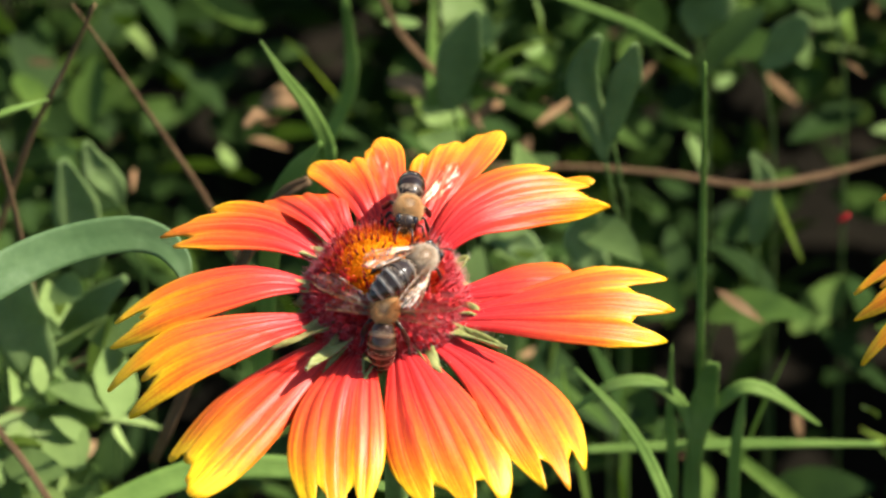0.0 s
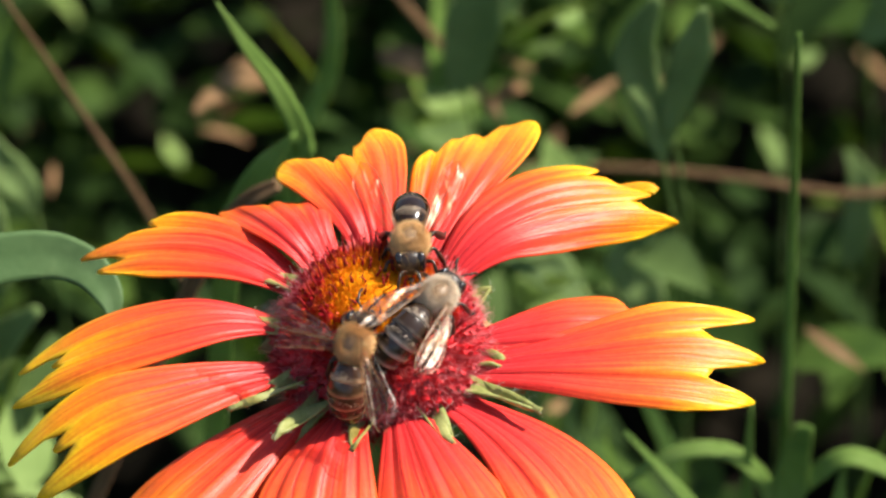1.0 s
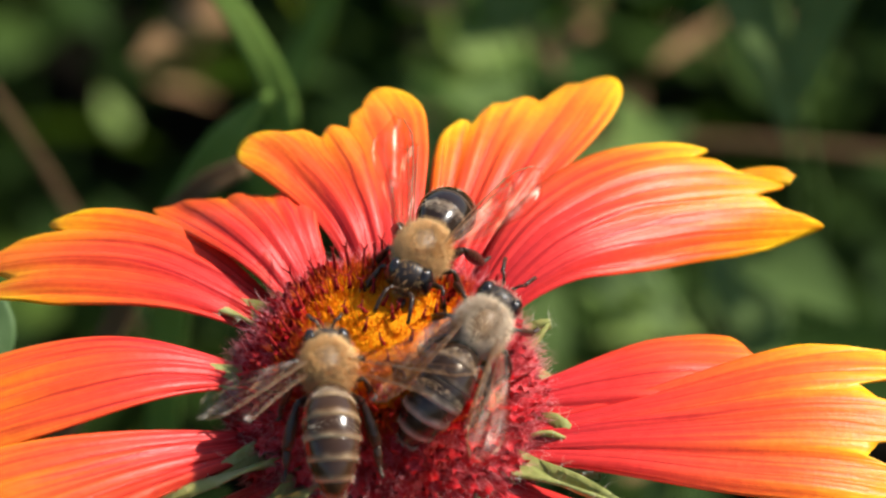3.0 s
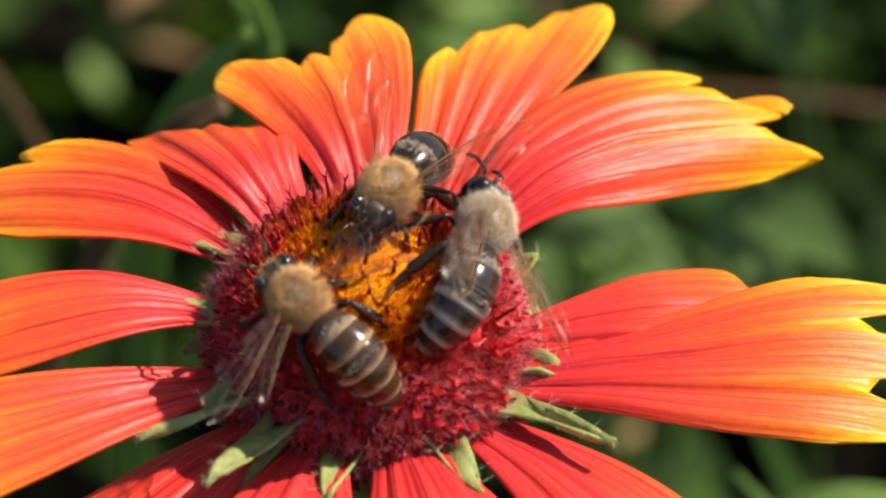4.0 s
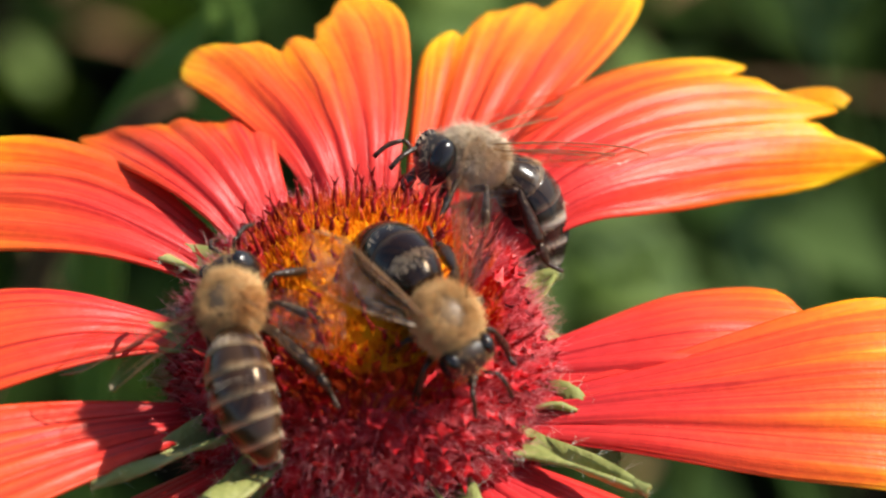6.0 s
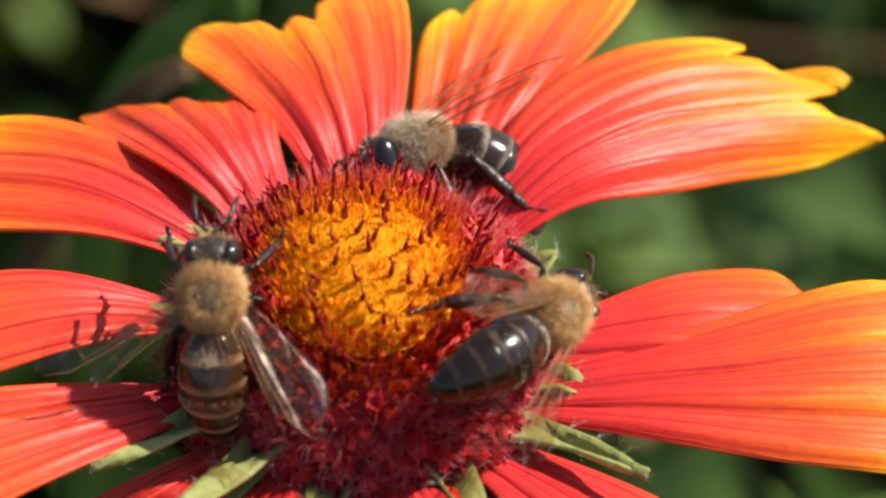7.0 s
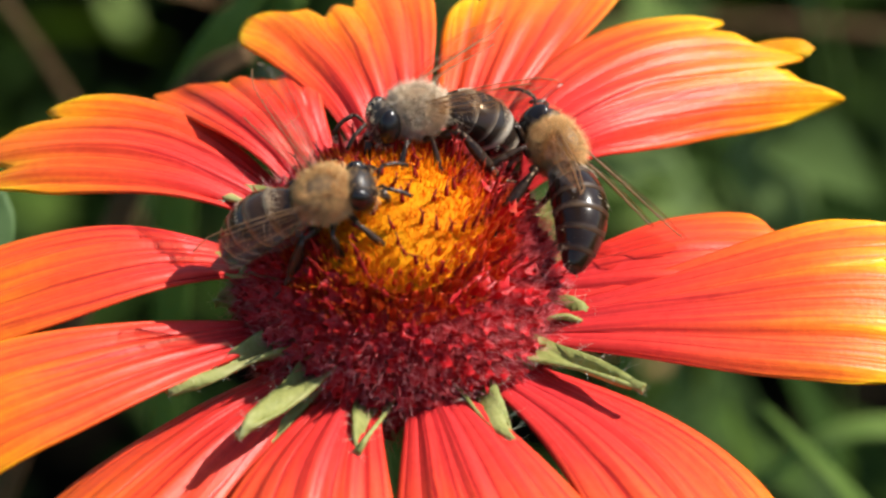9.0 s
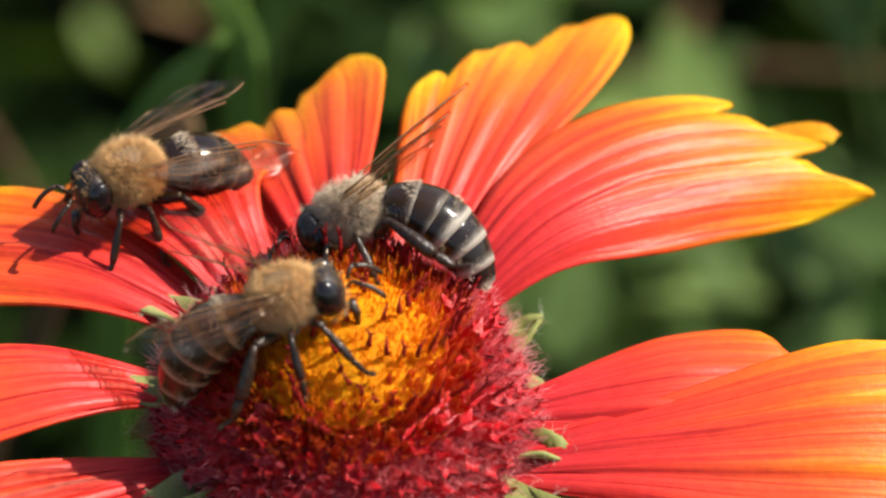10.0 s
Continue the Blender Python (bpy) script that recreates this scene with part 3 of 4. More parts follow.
    tagged(part("heart_hair", bag.mesh("heart_hair", ROSE_HAIR), flower, "fine rosy hairs between the florets"), kind="stuff")
    fuzz = Bag()
    pts, nrm = [], []
    for _ in range(2600):
        th, ph = math.acos(rng.uniform(math.cos(radians(103)), math.cos(radians(58)))), rng.uniform(0, 6.2832)
        p, n = disc_point(th, ph, rng.uniform(0.12, 0.21))
        pts.append(p)
        nrm.append(n + np.array([0, 0, 0.25]))
    hairs_on(pts, nrm, 0.14, 0.0015, 0.45, rng, fuzz)
    tagged(part("rim_hair", fuzz.mesh("rim_hair", PINK_HAIR), flower, "pale pink hairs round the flower heart"), kind="stuff")
    gold = Bag()
    pts, nrm = [], []
    for _ in range(2600):
        th, ph = math.acos(rng.uniform(math.cos(radians(34)), 1.0)), rng.uniform(0, 6.2832)
        p, n = disc_point(th, ph, rng.uniform(0.06, 0.17))
        pts.append(p)
        nrm.append(n + np.array([0, 0, 0.8]))
    hairs_on(pts, nrm, 0.085, 0.0050, 0.18, rng, gold)
    tagged(part("disc_chaff", gold.mesh("disc_chaff", CHAFF), flower, "fine golden chaff among the florets"), kind="stuff")
    ember = Bag()
    pts, nrm = [], []
    for _ in range(2200):
        th, ph = math.acos(rng.uniform(math.cos(radians(50)), math.cos(radians(28)))), rng.uniform(0, 6.2832)
        p, n = disc_point(th, ph, rng.uniform(0.04, 0.16))
        pts.append(p)
        nrm.append(n + np.array([0, 0, 0.6]))
    hairs_on(pts, nrm, 0.11, 0.0050, 0.24, rng, ember)
    tagged(part("ember_chaff", ember.mesh("ember_chaff", EMBER), flower, "orange-red chaff round the golden centre"), kind="stuff")
    # bracts under the petals
    hair = Bag()
    roots = sorted(radians(q[0]) % (2 * math.pi) for q in PETALS)
    gaps = [(a + (b - a) / 2, 1) for a, b in zip(roots, roots[1:] + [roots[0] + 2 * math.pi])]
    gaps += [(a + (b - a) * 0.22, 0) for (a, b) in zip(roots, roots[1:] + [roots[0] + 2 * math.pi]) if b - a > 0.42]
    for ang, inner in gaps:
        ang += rng.normal(0, 0.04)
        d = np.array([math.cos(ang), math.sin(ang), 0])
        low = -0.56 + 0.15 * math.sin(ang)
        r0, r1 = 0.62, (1.62 if inner else 1.4) + rng.uniform(-0.12, 0.12)
        deg = math.degrees(ang) % 360
        if 312 < deg < 345 and inner:
            r1 = 1.9
        elif 130 < deg < 238 and inner:
            r1, low = 1.85, low + (0.24 if deg < 205 else 0.08)
        elif deg > 345 or deg < 62:
            r1 = 1.32
        if 205 < deg < 238:
            r1, low = 1.95, low + 0.04
        elif 238 <= deg < 312:
            r1 -= 0.08
        pts = curve_through([d * r0 + (0.05, -0.03, low + 0.05), d * (r0 + 0.45) + (0.05, -0.03, low + (0.24 if inner else 0.12)), d * r1 + (0.05, -0.03, low + (0.30 if inner else -0.02) + rng.uniform(-0.05, 0.1))], 10)
        grid, uv = np.zeros((10, 7, 3)), np.zeros((10, 7, 2))
        b = np.array([-d[1], d[0], 0])
        for i in range(10):
            s = i / 9
            half = 0.185 * (1 - s) ** 0.75 * (0.8 + 0.7 * s) + 0.004
            for j in range(7):
                u = j / 3 - 1
                grid[i, j] = pts[i] + b * u * half + np.array([0, 0, 0.20 * u * u * (1 - s) + 0.035 * math.sin(9 * s + 3 * u + ang * 5)])
                uv[i, j] = ((u + 1) / 2, s)
        v, f, tex = sheet(grid, uv, 0.025)
        part("bract", mesh_of("bract", v, f, BRACT, tex), flower, "green pointed hairy bract")
        ps, ns = [], []
        for _ in range(70):
            i, j = rng.integers(1, 10), rng.choice([0, 0, 6, 6, 3])
            ps.append(grid[i, j])
            ns.append(b * (-1 if j == 0 else 1 if j == 6 else 0) + np.array([0, 0, 0.5]) + d * 0.4)
        hairs_on(ps, ns, 0.11, 0.0011, 0.5, rng, hair)
    tagged(part("bract_hair", hair.mesh("bract_hair", PALE_HAIR), flower, "fine white hairs on the bracts"), kind="stuff")
    # calyx cup and stalk
    cup = [(0, 0, -0.95), (0.02, -0.01, -0.8), (0.05, -0.03, -0.62), (0.05, -0.03, -0.48)]
    part("calyx", mesh_of("calyx", *tube(cup, [0.14, 0.42, 0.70, 0.72], 20)[:2], BRACT), flower)
    line = curve_through([(0, 0, -0.9), (0.15, 0.25, -4.0), (0.1, 0.9, -10.0), (-0.2, 1.2, -24.6)], 18)
    part("stalk", mesh_of("stalk", *tube(line, np.linspace(0.15, 0.2, 18), 10)[:2], STALK), flower, "slender hairy green stalk")
    return flower, moving


flower, bent_petal = build_flower()
# a long lens, sharp on the flower and soft behind it
cam.data.dof.use_dof = True
cam.data.dof.focus_object = flower
cam.data.dof.aperture_fstop = 33.0
other = copy_thing(flower, Matrix.Translation((0.1005, 0.016, HEART - 0.003)) @ pose(0, 0, 0, 4, -4, 6))
other["label"] = "second red blanket flower with frayed yellow petal tips"


# ---- honey bees ----
def half_frame(s):
    """Middle line and radius of the abdomen, s from waist to tip."""
    x = 0.03 - 0.66 * s
    z = 0.01 + 0.05 * math.sin(math.pi * s) - 0.24 * s * s
    r = 0.178 * (math.sin(math.pi * min(1.0, (s * 0.86 + 0.12))) ** 0.5)
    return np.array([x, 0, z]), max(r, 0.012)


def abdomen_segment(s0, s1, material, k):
    rows, sides = 7, 20
    v, f, uv = [], [], []
    for i in range(rows):
        t = i / (rows - 1)
        s = s0 + (s1 - s0) * t
        c, r = half_frame(s)
        c2, _ = half_frame(min(s + 0.02, 1))
        d = unit(c2 - c)
        w = np.array([0, 1.0, 0])
        n = np.cross(w, d)
        lip = 1.0 + 0.035 * t * (1 if t < 0.99 else 0.55)
        for q in range(sides):
            a = 2 * math.pi * q / sides
            v.append(c + r * lip * (1.04 * math.cos(a) * w + 0.95 * math.sin(a) * n))
            uv.append((q / sides, t))
    for i in range(rows - 1):
        for q in range(sides):
            a, b = i * sides + q, i * sides + (q + 1) % sides
            f.append((a, b, b + sides, a + sides))
    f.append(tuple(range(sides))[::-1])
    f.append(tuple(range((rows - 1) * sides, rows * sides)))
    return mesh_of("abdomen_segment", v, f, material, uv)


def wing_mesh(name, outline, length, width):
    """A clear membrane with a faint wave; it points back (-x) from its hinge and out to +y."""
    n, m = 14, 7
    grid, uv = np.zeros((n, m, 3)), np.zeros((n, m, 2))
    for i in range(n):
        s = i / (n - 1)
        lead, trail = outline(s)
        for j in range(m):
            t = j / (m - 1)
            grid[i, j] = (-s * length, (lead + (trail - lead) * t) * width, 0.012 * math.sin(7 * t + 4 * s))
            uv[i, j] = (t, s)
    v, f, tex = sheet(grid, uv, 0.0025)
    return mesh_of(name, v, f, WING, tex)


def vein_mesh(outline, length, width):
    bag = Bag()
    for t, a, b, r in ((0.0, 0.0, 0.97, 0.0042), (0.12, 0.0, 0.75, 0.0025), (0.4, 0.05, 0.85, 0.0016), (0.68, 0.1, 0.8, 0.0014)):
        pts = []
        for s in np.linspace(a, b, 8):
            lead, trail = outline(s)
            pts.append((-s * length, (lead + (trail - lead) * t) * width, 0.012 * math.sin(7 * t + 4 * s) + 0.002))
        bag.add(*tube(pts, r, 5))
    for s, t0, t1 in ((0.42, 0.12, 0.68), (0.70, 0.0, 0.4)):
        pts = []
        for t in np.linspace(t0, t1, 4):
            lead, trail = outline(s + 0.05 * t)
            pts.append((-(s + 0.05 * t) * length, (lead + (trail - lead) * t) * width, 0.012 * math.sin(7 * t + 4 * s) + 0.002))
        bag.add(*tube(pts, 0.0018, 5))
    return bag.mesh("venation", VEIN)


def fore_outline(s):
    lead = 0.16 * math.sin(math.pi * s) * 0.5 + 0.05
    trail = -(0.10 + 0.95 * (max(s, 0) ** 0.8) * (1 - max(0, (s - 0.55) / 0.45) ** 2.6))
    if s > 0.9:
        lead -= (s - 0.9) * 3.2 * (s - 0.9) * 10
    return lead, min(trail, lead - 0.02)


def hind_outline(s):
    lead = 0.05
    trail = -(0.1 + 0.9 * math.sin(math.pi * (0.1 + 0.86 * s)) ** 0.8)
    return lead, trail


def mirrored(me):
    """The same mesh for the other side."""
    c = me.copy()
    c.transform(Matrix.Diagonal((1, -1, 1, 1)))
    c.flip_normals()
    return c


def leg_mesh(points, radii, flat=1.0):
    bag = Bag()
    p = [np.array(q, float) for q in points]
    for a, b, (r0, r1, r2) in zip(p[:-1], p[1:], radii):
        mid = (a + b) / 2
        bag.add(*tube([a, a + (b - a) * 0.15, mid, b - (b - a) * 0.12, b], [r0 * 0.7, r0, r1, r2, r2 * 0.8], 8, flat))
    hairs = []
    r = np.random.default_rng(3)
    for a, b, (r0, r1, r2) in zip(p[:-1], p[1:], radii):
        for _ in range(26):
            s = r.uniform(0.05, 0.95)
            hairs.append((a + (b - a) * s, unit(r.normal(0, 1, 3))))
    hairs_on([h[0] for h in hairs], [h[1] for h in hairs], 0.045, 0.0025, 0.3, r, bag)
    return bag.mesh("leg", LEG)


BEE_MESHES = {}


def bee_meshes():
    wings = {}
    for name, outline, l, w in (("forewing", fore_outline, 0.88, 0.31), ("hindwing", hind_outline, 0.62, 0.21)):
        me, ve = wing_mesh(name, outline, l, w), vein_mesh(outline, l, w)
        wings[name] = ((mirrored(me), mirrored(ve)), (me, ve))
    BEE_MESHES["wings"] = wings
    legs = []
    for x, reach, back, big in ((0.32, 0.20, 0.16, 0.62), (0.22, 0.22, -0.05, 0.68), (0.12, 0.20, -0.32, 1.05)):
        pts = [(x, 0.09, -0.13), (x + back * 0.35, 0.09 + reach * 0.62, -0.10 + 0.04 * big), (x + back * 0.9, 0.09 + reach, -0.30), (x + back * 1.15, 0.09 + reach * 1.04, -0.40), (x + back * 1.45, 0.09 + reach * 1.15, -0.42)]
        radii = [(0.030 * big, 0.034 * big, 0.026 * big), (0.024 * big, 0.038 * big, 0.040 * big), (0.026 * big, 0.030 * big, 0.018 * big), (0.014, 0.013, 0.012)]
        me = leg_mesh(pts, radii)
        legs.append((me, mirrored(me)))
    BEE_MESHES["legs"] = legs


bee_meshes()


def build_bee(label, plate, fur, seed, felted=1.0):
    r = np.random.default_rng(seed)
    bee = new("honey_bee")
    bee.scale = (1.07, 1.07, 1.07)
    tagged(bee, label, "bee", group="bees on the flower")
    core = Bag()
    pts = [half_frame(s) for s in np.linspace(0.02, 0.97, 12)]
    core.add(*tube([p for p, _ in pts], [q * 0.93 for _, q in pts], 16))
    core.add(*tube([(0.06, 0, 0.0), (0.03, 0, 0.01), (0.0, 0, 0.02)], [0.07, 0.06, 0.08], 10))
    abdomen = part("abdomen", core.mesh("abdomen", CHITIN), bee, "banded abdomen")
    cuts = [0.0, 0.20, 0.38, 0.55, 0.71, 0.86, 0.995]
    for k in range(6):
        part("abdomen_segment", abdomen_segment(cuts[k] + 0.002, cuts[k + 1] + 0.02, plate[k > 1], k), abdomen)
    felt = Bag()
    ps, ns = [], []
    for k in range(6):
        many = 700 if k == 0 else int(200 * felted) if k > 1 else 0
        for _ in range(many):
            s = r.uniform(0.0, 0.2) if k == 0 else cuts[k + 1] - r.uniform(-0.01, 0.045)
            c, q = half_frame(s)
            a = r.uniform(-0.5, math.pi + 0.5)
            n = np.array([0, math.cos(a), math.sin(a)])
            ps.append(c + n * q * 1.03)
            ns.append(n * 0.45 + np.array([-1.0, 0, -0.1]))
    hairs_on(ps, ns, 0.030, 0.0013, 0.12, r, felt)
    tagged(part("abdomen_hair", felt.mesh("abdomen_hair", GREY_FUR), abdomen, "pale hair along the bands"), kind="stuff")
    # thorax with its pelt
    v, f = blob((0.225, 0, 0.03), (0.178, 0.150, 0.146), 12, 18)
    thorax = part("thorax", mesh_of("thorax", v, f, HIDE), bee, "furry thorax with a barer brown back")
    ps, ns = [], []
    for _ in range(11000):
        n = unit(r.normal(0, 1, 3))
        bare = (n[0] / 0.64) ** 2 + (n[1] / 0.56) ** 2
        if n[2] > 0 and bare < 1.0 and r.random() < 0.97 - 0.7 * bare * bare:
            continue
        ps.append(np.array((0.225, 0, 0.03)) + n * (0.173, 0.145, 0.141))
        ns.append(n)
    pelt = Bag()
    hairs_on(ps, ns, 0.068, 0.0017, 0.45, r, pelt)
    tagged(part("pelt", pelt.mesh("pelt", fur), thorax, "dense short fur"), kind="stuff")
    # head
    v, f = blob((0.44, 0, -0.03), (0.10, 0.140, 0.148), 10, 16, lambda q: np.array([q[0], q[1] * (1.0 + 0.12 * q[2]), q[2]]))
    head = part("head", mesh_of("head", v, f, CHITIN), bee, "dark triangular head")
    for s in (1, -1):
        v, f = blob((0.448, 0.104 * s, -0.005), (0.078, 0.056, 0.120), 12, 16)
        part("eye", mesh_of("eye", v, f, EYE), head, "glossy black compound eye")
        ant = curve_through([(0.565, 0.035 * s, -0.02), (0.60, 0.06 * s, 0.02), (0.62, 0.085 * s, 0.02)], 5)
        ant2 = curve_through([(0.62, 0.085 * s, 0.02), (0.69, 0.105 * s, -0.03), (0.74, 0.115 * s, -0.11)], 6)
        bag = Bag().add(*tube(ant, 0.011, 6)).add(*tube(ant2, 0.014, 6))
        part("antenna", bag.mesh("antenna", LEG), head)
    bag = Bag().add(*tube([(0.54, 0, -0.14), (0.55, 0, -0.22), (0.53, 0, -0.30)], [0.03, 0.022, 0.01], 8))
    part("proboscis", bag.mesh("proboscis", LEG), head)
    ps, ns = [], []
    for _ in range(420):
        n = unit(r.normal(0, 1, 3))
        if abs(n[1]) > 0.72:
            continue
        ps.append(np.array((0.44, 0, -0.03)) + n * (0.105, 0.147, 0.150))
        ns.append(n)
    face = Bag()
    hairs_on(ps, ns, 0.04, 0.0014, 0.3, r, face)
    tagged(part("head_hair", face.mesh("head_hair", fur), head), kind="stuff")
    # legs
    for right, left in BEE_MESHES["legs"]:
        part("leg", right, bee)
        part("leg", left, bee)
    # wings
    wings = []
    for name, hinge in (("forewing", (0.22, 0.130, 0.13)), ("hindwing", (0.13, 0.125, 0.11))):
        for s, (me, ve) in zip((1, -1), BEE_MESHES["wings"][name]):
            w = part(name, me, bee, "clear veined wing")
            w.location = Vector((hinge[0], hinge[1] * s, hinge[2])) * CM
            tagged(part("venation", ve, w), kind="stuff")
            wings.append((w, name, s, hinge))
    return bee, wings


bee_a, wings_a = build_bee("brown honey bee with tan fur on the flower", BANDS_DARK, TAN_FUR, 11, 0.25)
bee_b, wings_b = build_bee("greyish honey bee with white-banded black abdomen", BANDS_GREY, GREY_FUR, 12)
bee_c, wings_c = build_bee("brown honey bee with tan-striped abdomen", BANDS_BROWN, TAN_FUR, 13, 0.6)


# ---- undergrowth ----
def ribbon(points, widths, up, fold=0.15, cols=5, n=18, thick=0.03, twist=0.0):
    """A grass blade or a leaf along a line; widths at even steps."""
    p = curve_through(points, n)
    w = np.interp(np.linspace(0, 1, n), np.linspace(0, 1, len(widths)), widths)
    t = np.gradient(p, axis=0)
    grid, uv = np.zeros((n, cols, 3)), np.zeros((n, cols, 2))
    for i in range(n):
        b = unit(np.cross(up, t[i]))
        nn = unit(np.cross(t[i], b))
        a = twist * i / (n - 1)
        b, nn = b * math.cos(a) + nn * math.sin(a), nn * math.cos(a) - b * math.sin(a)
        for j in range(cols):
            u = 2 * j / (cols - 1) - 1
            grid[i, j] = p[i] + b * u * w[i] / 2 + nn * abs(u) * fold * w[i] / 2
            uv[i, j] = ((u + 1) / 2, i / (n - 1))
    return sheet(grid, uv, thick)


def lay(name, label, category, material, points, widths, up=(0, -0.64, 0.77), **how):
    v, f, uv = ribbon(points, widths, np.array(up), **how)
    ob = new(name, mesh_of(name, v, f, material, uv))
    ob.location.z = HEART
    return tagged(ob, label, category)


def curled_tooth():
    """The tooth of one petal that has rolled in on itself."""
    v, f, uv = ribbon([(2.16, 1.98, -0.06), (2.42, 2.10, 0.0), (2.64, 2.18, 0.03), (2.80, 2.20, 0.04), (2.90, 2.16, 0.0)], [0.10, 0.20, 0.22, 0.20, 0.10], np.array((0.0, -0.5, 0.86)), fold=-0.9, cols=7, n=20, thick=0.02, twist=-0.7)
    uv = np.stack([uv[:, 0], 0.86 + 0.14 * uv[:, 1]], 1)
    part("petal_tooth", mesh_of("petal_tooth", v, f, PETAL, uv), flower, "yellow petal tooth rolled in on itself")


curled_tooth()


def build_named_plants():
    broad = lay("broad_leaf", "broad bluish-green strap leaf arching beside the flower", "leaf", WIDE, [(-10.5, -3.6, -4.5), (-8.0, -1.4, -1.8), (-6.3, 0.6, -1.2), (-5.32, 1.5, -1.1), (-4.48, 2.12, -1.1), (-3.62, 2.45, -1.15), (-3.11, 2.40, -1.25), (-2.83, 2.1, -1.4), (-2.76, 1.8, -1.6)], [0.5, 0.55, 0.62, 0.62, 0.58, 0.54, 0.5, 0.42, 0.3, 0.05], up=(0.12, -0.75, 0.6), n=34, cols=9, fold=0.10)
    rib = curve_through([(-10.5, -3.6, -4.5), (-8.0, -1.4, -1.8), (-6.3, 0.6, -1.2), (-5.32, 1.5, -1.1), (-4.48, 2.12, -1.1), (-3.62, 2.45, -1.15), (-3.11, 2.40, -1.25), (-2.83, 2.1, -1.4)], 30)
    part("midrib", mesh_of("midrib", *tube(rib, np.linspace(0.035, 0.015, 30), 6)[:2], WIDE), broad, "paler midrib")
    g = "grass blades"
    for pts, w in (
        ([(-0.7, 7.2, -9.0), (-0.85, 7.0, -4.01), (-0.86, 7.0, -3.28), (-1.12, 7.0, -2.55), (-1.48, 7.0, -1.93), (-1.79, 7.0, -1.33)], [0.12, 0.26, 0.26, 0.22, 0.14, 0.02]),
        ([(-1.9, 6.2, -8.0), (-1.66, 6.0, -4.14), (-1.48, 6.0, -3.35), (-1.24, 6.0, -2.83), (-0.91, 6.0, -2.37)], [0.2, 0.32, 0.34, 0.26, 0.05]),
        ([(2.0, 12.9, -4.9), (2.97, 12.43, -5.0), (3.72, 11.94, -5.0), (4.48, 11.21, -5.0)], [0.1, 0.14, 0.14, 0.05]),
        ([(2.76, 6.96, -9.0), (5.09, 6.97, -8.9), (7.26, 7.08, -9.0)], [0.12, 0.17, 0.08]),
        ([(2.71, 5.27, -6.0), (3.44, 4.14, -6.1), (3.83, 3.3, -6.3), (4.25, 2.19, -6.8)], [0.05, 0.16, 0.18, 0.18]),
        ([(4.44, 6.0, -12.0), (4.44, 6.0, -8.22), (4.96, 6.0, -7.14), (5.45, 6.0, -7.03), (6.28, 6.0, -7.7)], [0.16, 0.2, 0.22, 0.22, 0.05]),
        ([(4.48, 6.0, -12.0), (4.48, 6.0, -8.22), (4.05, 6.0, -7.03), (3.31, 6.0, -6.92), (2.54, 6.0, -7.56)], [0.14, 0.18, 0.2, 0.18, 0.04]),
        ([(4.5, 6.1, -12.0), (4.48, 6.0, -8.44), (4.59, 6.0, -7.35), (4.72, 6.0, -6.49)], [0.12, 0.2, 0.42, 0.2]),
        ([(5.0, 6.1, -12.0), (5.06, 6.0, -8.55), (5.13, 6.0, -7.57), (5.2, 6.0, -7.03)], [0.12, 0.18, 0.14, 0.04]),
        ([(4.2, 6.1, -12.0), (4.15, 6.0, -8.54), (4.1, 6.0, -7.35), (4.12, 6.0, -6.17)], [0.1, 0.16, 0.13, 0.03]),
        ([(-4.6, 3.0, -7.2), (-4.01, 3.38, -7.0), (-2.73, 4.05, -6.9), (-1.27, 4.23, -7.0), (0.2, 4.2, -7.4)], [0.3, 0.4, 0.4, 0.34, 0.1]),
        ([(-5.9, 7.2, -3.0), (-5.4, 7.45, -2.95), (-4.88, 7.75, -3.0)], [0.1, 0.1, 0.03]),
        ([(-1.1, 13.0, -10.0), (-1.1, 13.0, -8.57), (-0.58, 13.0, -6.93), (-0.65, 13.0, -5.2)], [0.2, 0.22, 0.22, 0.12]),
    ):
        ob = lay("grass", "narrow yellow-green grass blade in the undergrowth", "grass", BLADESUN, pts, w, n=20)
        ob["group"] = g
